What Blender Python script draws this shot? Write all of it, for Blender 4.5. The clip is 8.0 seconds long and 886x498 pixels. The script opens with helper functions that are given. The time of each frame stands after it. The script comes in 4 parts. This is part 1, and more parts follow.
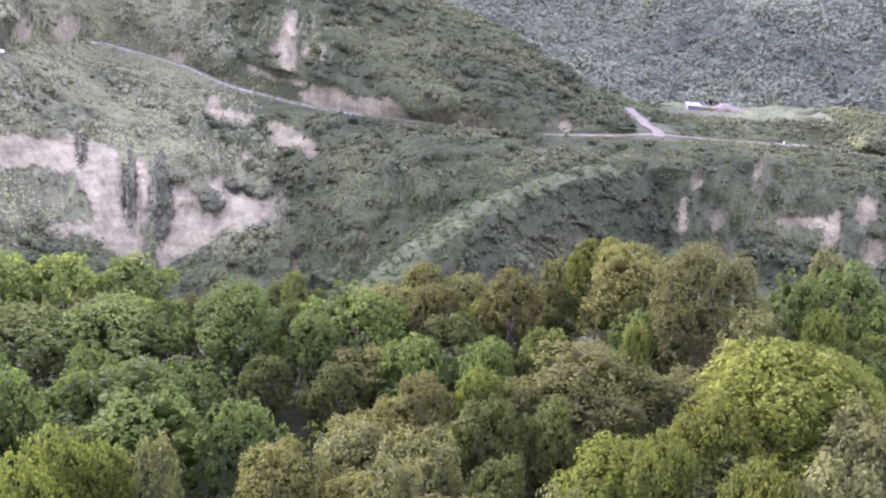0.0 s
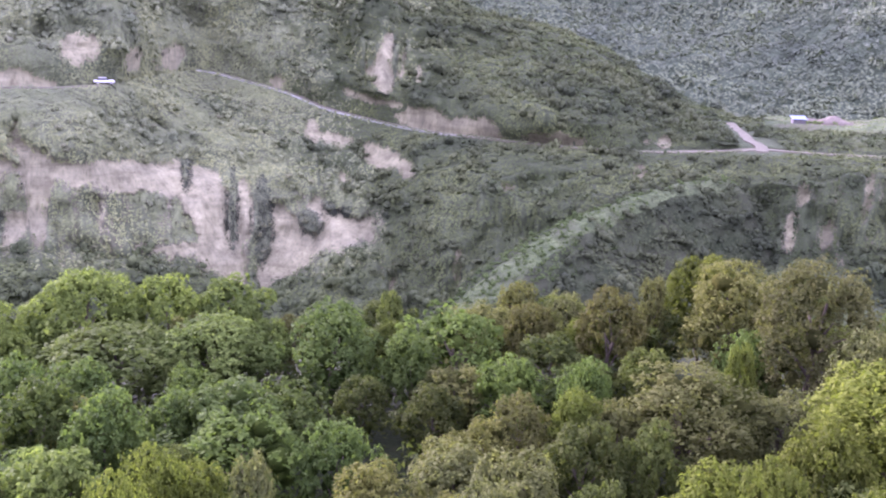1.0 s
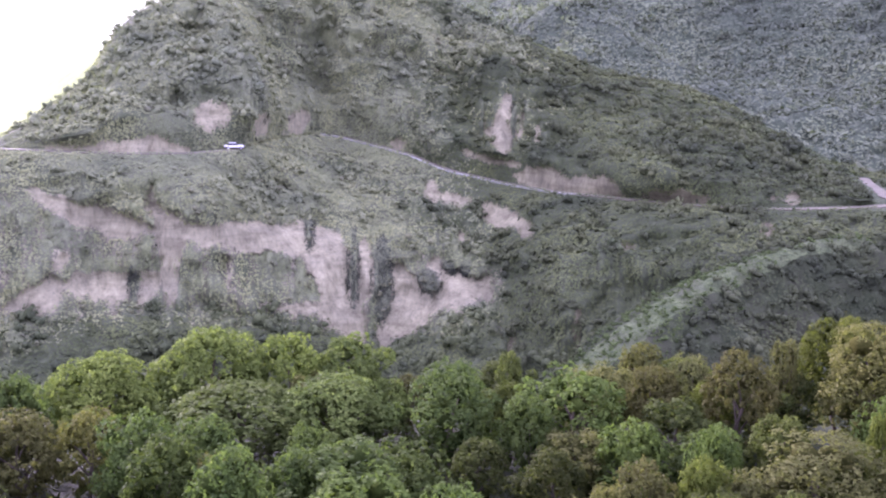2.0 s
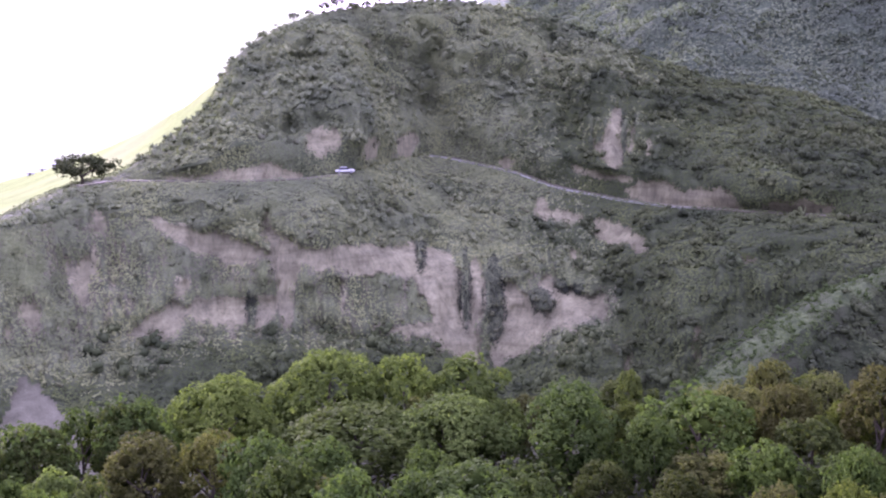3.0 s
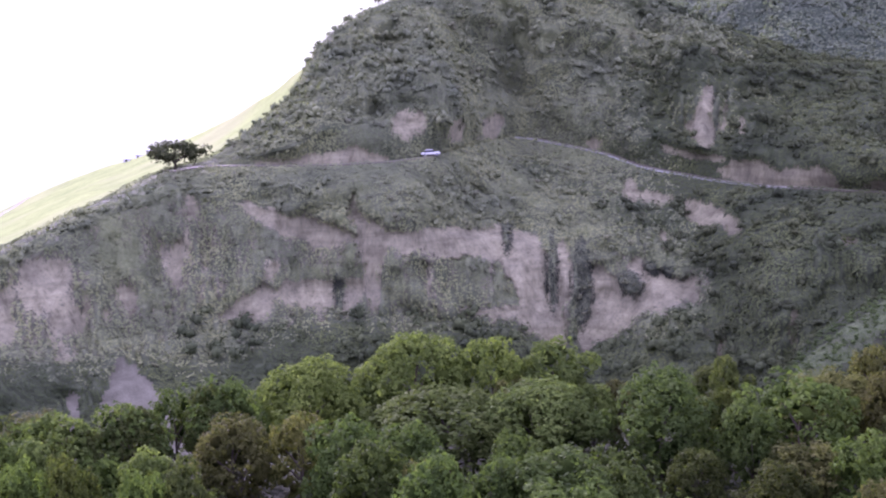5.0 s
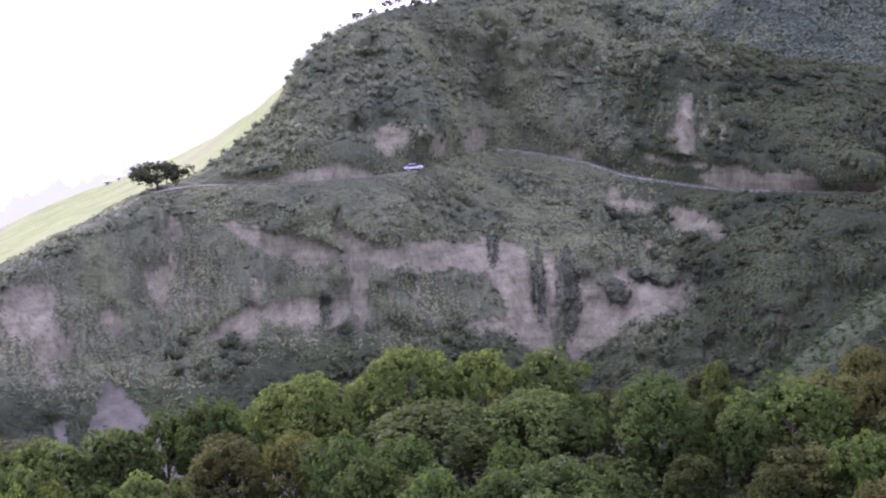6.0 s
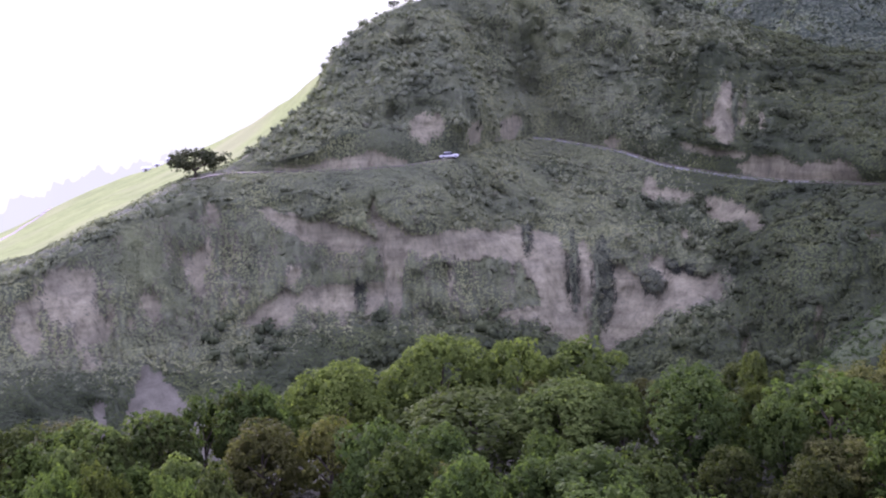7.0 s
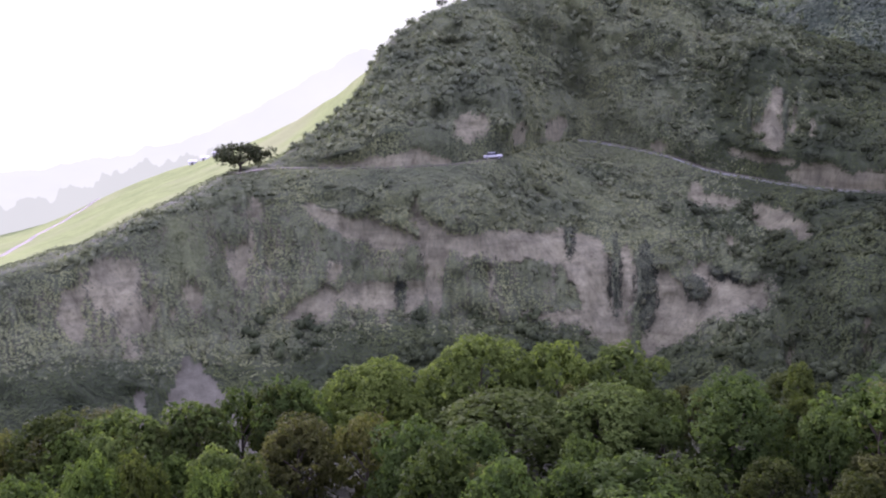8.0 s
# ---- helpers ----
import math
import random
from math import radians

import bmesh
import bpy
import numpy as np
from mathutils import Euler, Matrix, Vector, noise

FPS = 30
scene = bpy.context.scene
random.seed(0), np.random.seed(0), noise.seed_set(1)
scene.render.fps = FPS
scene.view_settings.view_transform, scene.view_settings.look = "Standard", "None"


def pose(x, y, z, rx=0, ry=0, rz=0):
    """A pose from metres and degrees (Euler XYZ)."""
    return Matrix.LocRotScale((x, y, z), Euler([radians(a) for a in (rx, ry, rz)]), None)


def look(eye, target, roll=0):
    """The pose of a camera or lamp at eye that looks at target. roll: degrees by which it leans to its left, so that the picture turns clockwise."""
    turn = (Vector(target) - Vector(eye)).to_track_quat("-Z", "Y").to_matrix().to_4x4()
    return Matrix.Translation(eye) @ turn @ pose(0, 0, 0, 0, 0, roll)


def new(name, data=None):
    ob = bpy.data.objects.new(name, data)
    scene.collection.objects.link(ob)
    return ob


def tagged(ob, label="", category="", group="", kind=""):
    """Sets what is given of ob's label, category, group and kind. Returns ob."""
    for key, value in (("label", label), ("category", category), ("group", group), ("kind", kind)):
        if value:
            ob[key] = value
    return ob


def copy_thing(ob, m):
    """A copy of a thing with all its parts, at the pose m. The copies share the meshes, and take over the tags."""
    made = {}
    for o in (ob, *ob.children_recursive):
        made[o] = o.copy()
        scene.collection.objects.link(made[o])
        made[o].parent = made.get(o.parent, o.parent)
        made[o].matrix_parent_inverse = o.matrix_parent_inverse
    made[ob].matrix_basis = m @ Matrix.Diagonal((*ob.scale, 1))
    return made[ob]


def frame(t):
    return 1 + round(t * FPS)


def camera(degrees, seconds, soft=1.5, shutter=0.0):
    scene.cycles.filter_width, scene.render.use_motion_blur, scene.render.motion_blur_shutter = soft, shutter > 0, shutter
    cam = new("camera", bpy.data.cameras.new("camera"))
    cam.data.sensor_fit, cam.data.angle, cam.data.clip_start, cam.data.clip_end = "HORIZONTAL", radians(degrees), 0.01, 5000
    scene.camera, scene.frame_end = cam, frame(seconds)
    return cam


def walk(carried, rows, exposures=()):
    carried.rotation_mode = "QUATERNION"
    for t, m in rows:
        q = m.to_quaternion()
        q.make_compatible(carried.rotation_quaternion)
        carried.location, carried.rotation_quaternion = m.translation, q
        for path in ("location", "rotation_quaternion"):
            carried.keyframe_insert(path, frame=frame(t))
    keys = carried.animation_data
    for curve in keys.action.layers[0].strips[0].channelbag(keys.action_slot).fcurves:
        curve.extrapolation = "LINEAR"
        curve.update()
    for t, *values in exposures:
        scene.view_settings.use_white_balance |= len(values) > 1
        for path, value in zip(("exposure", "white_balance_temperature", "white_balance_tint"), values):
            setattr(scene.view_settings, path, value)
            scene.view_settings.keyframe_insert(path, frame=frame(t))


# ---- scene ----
cam = camera(49.8, 8.0, soft=2.1)
PATH = [
    (0.0, pose(-0.34, -2.59, 70.73, 76.17, -4.10, -20.47)),
    (0.5, pose(-0.18, -2.64, 70.63, 76.29, -3.50, -18.74)),
    (1.0, pose(0.08, -1.87, 70.42, 77.09, -2.38, -14.89)),
    (1.2, pose(0.19, -1.57, 70.34, 78.39, -1.66, -12.91)),
    (2.3, pose(0.16, -1.10, 70.37, 80.47, -0.73, -6.48)),
    (2.5, pose(-0.03, -0.78, 70.30, 80.51, -0.25, -5.29)),
    (3.0, pose(0.06, 0.01, 69.99, 81.66, 1.41, -1.63)),
    (3.5, pose(0.00, 0.00, 70.00, 82.00, 1.49, -0.21)),
    (4.0, pose(-0.07, 0.40, 69.95, 81.47, 2.77, 0.99)),
    (4.5, pose(-0.03, 0.75, 69.89, 80.40, 1.93, 2.61)),
    (4.7, pose(0.00, 1.03, 69.80, 80.54, 1.98, 3.25)),
    (6.0, pose(-0.41, 1.31, 69.73, 81.55, 3.92, 2.22)),
    (6.5, pose(-0.39, 0.63, 69.87, 81.88, 3.26, 0.69)),
    (7.0, pose(-0.54, 1.14, 69.71, 81.01, 3.76, 4.31)),
    (7.5, pose(-0.59, 1.50, 69.51, 79.98, 1.73, 6.31)),
    (8.0, pose(-0.69, 1.71, 69.50, 81.18, 2.56, 6.99)),
]
walk(cam, PATH, [(0.0, 2.98, 5280, 62), (1.2, 2.83, 5240, 65), (2.5, 2.36, 5200, 68), (3.5, 1.93, 5230, 69), (4.5, 1.97, 5170, 70), (6.5, 1.65, 5120, 62), (7.5, 1.62, 5180, 60), (8.0, 1.47, 5220, 57)])

# ---- light: low sun beyond the far side, milky sky ----
SUN_BEARING, SUN_HEIGHT = -31.0, 15.5
world = bpy.data.worlds.new("sky")
scene.world = world
world.use_nodes = True
wn = world.node_tree
sky = wn.nodes.new("ShaderNodeTexSky")
sky.sky_type = "NISHITA"
sky.sun_disc = False
sky.sun_elevation = radians(SUN_HEIGHT)
sky.sun_rotation = radians(SUN_BEARING)
sky.dust_density = 3.0
sky.air_density = 1.0
# thin bright cloud over the whole sky, mixed with the clear sky's glow
milk = wn.nodes.new("ShaderNodeMix")
milk.data_type = "RGBA"
milk.inputs[0].default_value = 0.72
milk.inputs[7].default_value = (7.2, 7.15, 7.1, 1)
wn.links.new(sky.outputs[0], milk.inputs[6])
wn.links.new(milk.outputs[2], wn.nodes["Background"].inputs[0])
wn.nodes["Background"].inputs[1].default_value = 0.14
sun = new("sun", bpy.data.lights.new("sun", "SUN"))
sun.data.energy = 3.8
sun.data.angle = radians(3.0)
sun.data.color = (1.0, 0.9, 0.76)
sb, sh = radians(SUN_BEARING), radians(SUN_HEIGHT)
sun.matrix_world = look((math.sin(sb) * math.cos(sh) * 400, math.cos(sb) * math.cos(sh) * 400, 400 * math.sin(sh) + 50), (0, 0, 50))


# ---- materials ----
def nodes_of(name):
    m = bpy.data.materials.new(name)
    m.use_nodes = True
    t = m.node_tree
    return m, t, t.nodes["Principled BSDF"], t.nodes["Material Output"]


def add(t, kind, **values):
    n = t.nodes.new(kind)
    for k, v in values.items():
        n.inputs[k].default_value = v
    return n


def ramp(t, fac, stops):
    n = t.nodes.new("ShaderNodeValToRGB")
    e = n.color_ramp.elements
    while len(e) < len(stops):
        e.new(0.5)
    for el, (p, c) in zip(e, stops):
        el.position, el.color = p, (*c, 1)
    t.links.new(fac, n.inputs[0])
    return n.outputs[0]


def noise_out(t, scale, detail=6.0, rough=0.6, stretch=None):
    tc = t.nodes.new("ShaderNodeTexCoord")
    n = add(t, "ShaderNodeTexNoise", Scale=scale, Detail=detail, Roughness=rough)
    src = tc.outputs["Object"]
    if stretch:
        mp = add(t, "ShaderNodeMapping", Scale=stretch)
        t.links.new(src, mp.inputs[0])
        src = mp.outputs[0]
    t.links.new(src, n.inputs["Vector"])
    return n.outputs[0]


def mixed(t, a, b, fac, mode="MIX"):
    n = t.nodes.new("ShaderNodeMix")
    n.data_type, n.blend_type = "RGBA", mode
    for sock, v in ((n.inputs[0], fac), (n.inputs[6], a), (n.inputs[7], b)):
        if isinstance(v, (int, float)):
            sock.default_value = v
        elif isinstance(v, tuple):
            sock.default_value = (*v, 1)
        else:
            t.links.new(v, sock)
    return n.outputs[2]


def bumped(t, p, height, strength, distance):
    b = add(t, "ShaderNodeBump", Strength=strength, Distance=distance)
    t.links.new(height, b.inputs["Height"])
    t.links.new(b.outputs[0], p.inputs["Normal"])


def foliage(name, dark, mid, light, through_it=0.42, patch=0.25, haze_sheen=0.0, relief=0.0, depth=0.4, mottle=1.0):
    """Leaves: each leaf and each tree a little different, with soft patches of tone and some light passing through."""
    m, t, p, out = nodes_of(name)
    geo, info = t.nodes.new("ShaderNodeNewGeometry"), t.nodes.new("ShaderNodeObjectInfo")
    leaf = ramp(t, geo.outputs["Random Per Island"], [(0.0, dark), (0.5, mid), (1.0, light)])
    tone = ramp(t, info.outputs["Random"], [(0.0, (0.8, 0.74, 0.72)), (0.5, (1, 1, 1)), (1.0, (1.2, 1.16, 0.95))])
    c = mixed(t, leaf, tone, 1.0, "MULTIPLY")
    blot = ramp(t, noise_out(t, patch, 4.0), [(0.36, tuple(1 - mottle * v for v in (0.3, 0.26, 0.32))), (0.64, tuple(1 + mottle * v for v in (0.24, 0.22, 0.06)))])
    c = mixed(t, c, blot, 1.0, "MULTIPLY")
    t.links.new(c, p.inputs["Base Color"])
    p.inputs["Roughness"].default_value = 0.8
    p.inputs["Specular IOR Level"].default_value = 0.0 if relief else 0.04
    # White sheen stands in for haze over far leaves; it pales and greys them.
    p.inputs["Sheen Weight"].default_value, p.inputs["Sheen Roughness"].default_value = haze_sheen, 1.0
    if relief:
        leafy = noise_out(t, 1.0 / relief, 5.0, 0.7)
        bumped(t, p, leafy, depth, relief * 0.9)
        c = mixed(t, c, ramp(t, leafy, [(0.32, (0.74, 0.75, 0.72)), (0.62, (1.14, 1.13, 1.1))]), 1.0, "MULTIPLY")
        t.links.new(c, p.inputs["Base Color"])
    tr = t.nodes.new("ShaderNodeBsdfTranslucent")
    t.links.new(mixed(t, c, (1.12, 1.25, 0.62), 1.0, "MULTIPLY"), tr.inputs[0])
    mx = t.nodes.new("ShaderNodeMixShader")
    mx.inputs[0].default_value = through_it
    t.links.new(p.outputs[0], mx.inputs[1])
    t.links.new(tr.outputs[0], mx.inputs[2])
    t.links.new(mx.outputs[0], out.inputs[0])
    return m


def surface(name, stops, scale, rough=0.9, bump=0.4, depth=0.2, stretch=None, second=None, veil_sheen=0.0, gloss=0.05):
    """Earth, rock or road: two scales of tone, and relief."""
    m, t, p, out = nodes_of(name)
    big = noise_out(t, scale, 8.0, 0.65, stretch)
    c = ramp(t, big, stops)
    fine = noise_out(t, scale * 7, 5.0, 0.6, stretch)
    c = mixed(t, c, ramp(t, fine, [(0.3, (0.75, 0.75, 0.75)), (0.7, (1.15, 1.15, 1.15))]), 0.8, "MULTIPLY")
    if second:
        low = noise_out(t, scale * 0.22, 3.0)
        c = mixed(t, c, second, ramp(t, low, [(0.48, (0, 0, 0)), (0.64, (0.7, 0.7, 0.7))]))
    t.links.new(c, p.inputs["Base Color"])
    p.inputs["Roughness"].default_value = rough
    p.inputs["Specular IOR Level"].default_value = gloss
    # White sheen stands in for haze, and for back light on meadow grass.
    p.inputs["Sheen Weight"].default_value, p.inputs["Sheen Roughness"].default_value = veil_sheen, 1.0
    bumped(t, p, fine, bump, depth)
    return m


def plain(name, colour, rough=0.5, metal=0.0, grime=0.15):
    m, t, p, out = nodes_of(name)
    n = noise_out(t, 3.0, 5.0)
    k = tuple(v * (1 - grime) for v in colour)
    t.links.new(ramp(t, n, [(0.35, k), (0.65, colour)]), p.inputs["Base Color"])
    p.inputs["Roughness"].default_value, p.inputs["Metallic"].default_value = rough, metal
    return m


EARTH = surface("undergrowth", [(0.3, (0.07, 0.078, 0.06)), (0.5, (0.095, 0.103, 0.08)), (0.68, (0.125, 0.132, 0.105))], 0.6, 0.95, 1.0, 0.9, None, (0.105, 0.104, 0.085), 0.03)


def gorge_surface(name):
    """Undergrowth, stained rock and bare rock in one, parted by the terrain's own cover of growth ("bare") and its cliff band ("cliff")."""
    m, t, p, out = nodes_of(name)
    fine, mid_n, up = noise_out(t, 1.6, 6.0, 0.7, (1, 1, 0.4)), noise_out(t, 0.5, 6.0, 0.65, (1, 1, 0.22)), noise_out(t, 0.16, 4.0)
    tuft = noise_out(t, 0.8, 8.0, 0.8)
    green = ramp(t, tuft, [(0.34, (0.075, 0.087, 0.046)), (0.5, (0.105, 0.12, 0.064)), (0.66, (0.135, 0.152, 0.083))])
    green = mixed(t, green, ramp(t, noise_out(t, 0.07, 4.0), [(0.36, (0.62, 0.66, 0.6)), (0.5, (1, 1, 1)), (0.64, (1.3, 1.32, 1.1))]), 1.0, "MULTIPLY")
    # Forest ground is darker, partly in place of thinner haze on that side.
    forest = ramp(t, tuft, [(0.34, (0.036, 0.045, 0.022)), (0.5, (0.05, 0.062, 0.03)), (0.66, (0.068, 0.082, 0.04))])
    forest_unhazed = t.nodes.new("ShaderNodeAttribute")
    forest_unhazed.attribute_name = "forest_unhazed"
    green = mixed(t, green, forest, forest_unhazed.outputs["Fac"])
    stained = ramp(t, mid_n, [(0.3, (0.062, 0.064, 0.04)), (0.5, (0.098, 0.097, 0.06)), (0.72, (0.148, 0.142, 0.09))])
    rock = ramp(t, mid_n, [(0.28, (0.098, 0.093, 0.052)), (0.42, (0.17, 0.164, 0.093)), (0.56, (0.203, 0.197, 0.113)), (0.74, (0.25, 0.243, 0.142))])
    strata = noise_out(t, 0.9, 5.0, 0.7, (0.12, 0.12, 1.0))
    rock = mixed(t, rock, ramp(t, strata, [(0.34, (0.7, 0.69, 0.68)), (0.5, (1, 1, 1)), (0.66, (1.12, 1.12, 1.12))]), 0.8, "MULTIPLY")
    rock = mixed(t, rock, ramp(t, fine, [(0.3, (0.6, 0.6, 0.6)), (0.46, (1, 1, 1))]), 0.7, "MULTIPLY")
    rock = mixed(t, rock, ramp(t, up, [(0.35, (0.72, 0.72, 0.74)), (0.65, (1.1, 1.1, 1.08))]), 1.0, "MULTIPLY")
    # Rock is painted darker there too, in place of thinner haze.
    rock = mixed(t, rock, mixed(t, rock, (0.78, 0.78, 0.76), 1.0, "MULTIPLY"), forest_unhazed.outputs["Fac"])
    masks = []
    for key, low, high in (("bare", 0.0, 0.1), ("bare", -0.5, -0.1)):
        a = t.nodes.new("ShaderNodeAttribute")
        a.attribute_name = key
        sway = t.nodes.new("ShaderNodeMath")
        sway.operation = "MULTIPLY_ADD"
        sway.inputs[1].default_value, sway.inputs[2].default_value = 3.2, -1.6
        t.links.new(fine, sway.inputs[0])
        total = t.nodes.new("ShaderNodeMath")
        total.operation = "ADD"
        t.links.new(a.outputs["Fac"], total.inputs[0])
        t.links.new(sway.outputs[0], total.inputs[1])
        r = t.nodes.new("ShaderNodeMapRange")
        r.inputs["From Min"].default_value, r.inputs["From Max"].default_value = low, high
        t.links.new(total.outputs[0], r.inputs["Value"])
        masks.append(r.outputs[0])
    band_a = t.nodes.new("ShaderNodeAttribute")
    band_a.attribute_name = "cliff"
    both = t.nodes.new("ShaderNodeMath")
    both.operation = "MULTIPLY"
    t.links.new(masks[1], both.inputs[0])
    t.links.new(band_a.outputs["Fac"], both.inputs[1])
    c = mixed(t, green, stained, both.outputs[0])
    c = mixed(t, c, rock, masks[0])
    c = mixed(t, c, ramp(t, fine, [(0.3, (0.8, 0.8, 0.8)), (0.7, (1.14, 1.14, 1.14))]), 0.8, "MULTIPLY")
    t.links.new(c, p.inputs["Base Color"])
    p.inputs["Roughness"].default_value, p.inputs["Specular IOR Level"].default_value = 0.95, 0.05
    # A trace of white sheen takes the place of haze on the slope.
    p.inputs["Sheen Weight"].default_value, p.inputs["Sheen Roughness"].default_value = 0.008, 1.0
    bumped(t, p, tuft, 0.45, 1.0)
    return m


GORGE = gorge_surface("gorge_rock_and_growth")
# Crest turf lighter, wooded flanks darker: sun and shade also put into both greens.
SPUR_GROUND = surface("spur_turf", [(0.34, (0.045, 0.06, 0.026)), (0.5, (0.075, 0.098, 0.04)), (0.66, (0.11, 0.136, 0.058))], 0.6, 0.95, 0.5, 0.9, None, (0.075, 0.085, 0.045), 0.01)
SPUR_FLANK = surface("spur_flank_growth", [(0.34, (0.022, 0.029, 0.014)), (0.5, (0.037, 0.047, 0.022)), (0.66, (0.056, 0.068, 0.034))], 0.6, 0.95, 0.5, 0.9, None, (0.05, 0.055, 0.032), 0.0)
MOUNTAIN_GROUND = surface("mountain_canopy", [(0.34, (0.045, 0.062, 0.034)), (0.5, (0.06, 0.08, 0.045)), (0.66, (0.078, 0.1, 0.058))], 0.35, 0.95, 0.5, 2.0, None, (0.06, 0.076, 0.045), 0.008)
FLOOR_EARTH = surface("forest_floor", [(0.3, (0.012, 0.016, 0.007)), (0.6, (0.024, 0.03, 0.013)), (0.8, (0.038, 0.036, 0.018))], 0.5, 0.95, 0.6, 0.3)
GRASS = surface("meadow_grass", [(0.3, (0.135, 0.17, 0.05)), (0.55, (0.178, 0.215, 0.066)), (0.8, (0.22, 0.252, 0.086))], 0.08, 0.95, 0.4, 0.3, None, (0.2, 0.212, 0.09), 0.03, 0.0)
TERRACE_GRASS = surface("terrace_grass", [(0.3, (0.04, 0.052, 0.026)), (0.55, (0.058, 0.073, 0.036)), (0.8, (0.08, 0.094, 0.05))], 0.25, 0.95, 0.4, 0.3, None, (0.085, 0.074, 0.056))
DIRT = surface("dirt_road", [(0.3, (0.092, 0.087, 0.058)), (0.6, (0.13, 0.123, 0.083)), (0.8, (0.168, 0.16, 0.11))], 0.6, 0.9, 0.4, 0.08)
RED_EARTH = surface("reddish_earth_bank", [(0.3, (0.1, 0.088, 0.066)), (0.6, (0.14, 0.122, 0.092)), (0.8, (0.18, 0.158, 0.122))], 0.4, 0.95, 0.5, 0.3)
CONCRETE = surface("pale_concrete", [(0.3, (0.2, 0.212, 0.172)), (0.6, (0.27, 0.284, 0.23)), (0.8, (0.33, 0.345, 0.28))], 0.8, 0.85, 0.3, 0.04)
SCREE = surface("grey_gravel_fan", [(0.3, (0.09, 0.089, 0.058)), (0.6, (0.12, 0.118, 0.078)), (0.8, (0.155, 0.152, 0.102))], 0.5, 0.95, 0.6, 0.2)
BARK = surface("bark", [(0.3, (0.035, 0.03, 0.02)), (0.6, (0.07, 0.06, 0.042)), (0.8, (0.11, 0.095, 0.068))], 2.5, 0.9, 0.7, 0.04, (1, 1, 0.3))
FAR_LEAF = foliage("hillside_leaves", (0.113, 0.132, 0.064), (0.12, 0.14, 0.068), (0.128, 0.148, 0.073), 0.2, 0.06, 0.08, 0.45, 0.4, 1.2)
# Darker than the hillside leaves: forest green, with thinner haze painted in.
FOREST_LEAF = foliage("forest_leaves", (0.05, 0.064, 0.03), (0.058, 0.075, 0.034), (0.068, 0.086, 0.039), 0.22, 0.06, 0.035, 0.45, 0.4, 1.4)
SPUR_LEAF = foliage("spur_leaves", (0.046, 0.07, 0.02), (0.058, 0.087, 0.025), (0.072, 0.104, 0.031), 0.4, 0.05, 0.04, 0.45)
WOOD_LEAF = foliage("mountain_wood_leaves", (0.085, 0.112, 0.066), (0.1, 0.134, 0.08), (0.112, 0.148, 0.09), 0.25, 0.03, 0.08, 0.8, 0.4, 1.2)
CREEPER_LEAF = foliage("creeper_leaves", (0.03, 0.037, 0.022), (0.044, 0.053, 0.03), (0.062, 0.072, 0.042), 0.15, 0.1, 0.04)
LEAVES, SHADED_CORES = {}, {}
for kind, dark, mid, light, through_it in (
    ("dome", (0.053, 0.075, 0.020), (0.067, 0.093, 0.025), (0.086, 0.112, 0.033), 0.42),
    ("vine", (0.034, 0.055, 0.015), (0.046, 0.069, 0.018), (0.060, 0.088, 0.024), 0.4),
    ("olive", (0.059, 0.063, 0.021), (0.072, 0.078, 0.025), (0.089, 0.096, 0.033), 0.4),
    ("grey", (0.063, 0.071, 0.026), (0.078, 0.088, 0.032), (0.098, 0.106, 0.041), 0.4),
    ("yellow", (0.070, 0.092, 0.017), (0.086, 0.109, 0.021), (0.108, 0.130, 0.031), 0.44),
    ("green", (0.033, 0.047, 0.013), (0.045, 0.058, 0.016), (0.058, 0.072, 0.022), 0.4),
    ("dark", (0.028, 0.036, 0.016), (0.047, 0.056, 0.028), (0.065, 0.071, 0.037), 0.1),
):
    gain = {"yellow": 0.78, "dome": 1.15, "vine": 1.15}.get(kind, 1.0)
    dark, mid, light = (tuple(gain * v for v in c) for c in (dark, mid, light))
    LEAVES[kind] = foliage("leaves_" + kind, dark, mid, light, through_it)
    # Inner shade of the crowns is put into the colour: leaf tones about halved.
    SHADED_CORES[kind] = foliage("shaded_core_" + kind, tuple(0.5 * v for v in dark), tuple(0.55 * v for v in mid), tuple(0.6 * v for v in mid), 0.2, 0.25, 0.0, 0.14, 0.8)


# ---- small tools for shapes ----
dice = np.random.default_rng(7)
LATTICE = dice.random(65536)


def value_noise(p):
    i = np.floor(p).astype(np.int64)
    f = p - i
    f = f * f * (3 - 2 * f)
    total = np.zeros(len(p))
    for a in (0, 1):
        for b in (0, 1):
            for c in (0, 1):
                h = ((i[:, 0] + a) * 73856093 ^ (i[:, 1] + b) * 19349663 ^ (i[:, 2] + c) * 83492791) & 65535
                w = (f[:, 0] if a else 1 - f[:, 0]) * (f[:, 1] if b else 1 - f[:, 1]) * (f[:, 2] if c else 1 - f[:, 2])
                total += w * LATTICE[h]
    return total - 0.5


def fbm(p, scale, octaves=4):
    p = np.asarray(p, float) / scale
    total, amp = np.zeros(len(p)), 1.0
    for k in range(octaves):
        total += amp * value_noise(p + 17.3 * k)
        p, amp = p * 2.03, amp * 0.5
    return total


def mesh_of(name, verts, quads=None, tris=None, smooth=False):
    """One mesh from arrays of corners and faces."""
    verts = np.asarray(verts, np.float32)
    quads = np.zeros((0, 4), np.int32) if quads is None else np.asarray(quads, np.int32)
    tris = np.zeros((0, 3), np.int32) if tris is None else np.asarray(tris, np.int32)
    me = bpy.data.meshes.new(name)
    me.vertices.add(len(verts))
    me.vertices.foreach_set("co", verts.ravel())
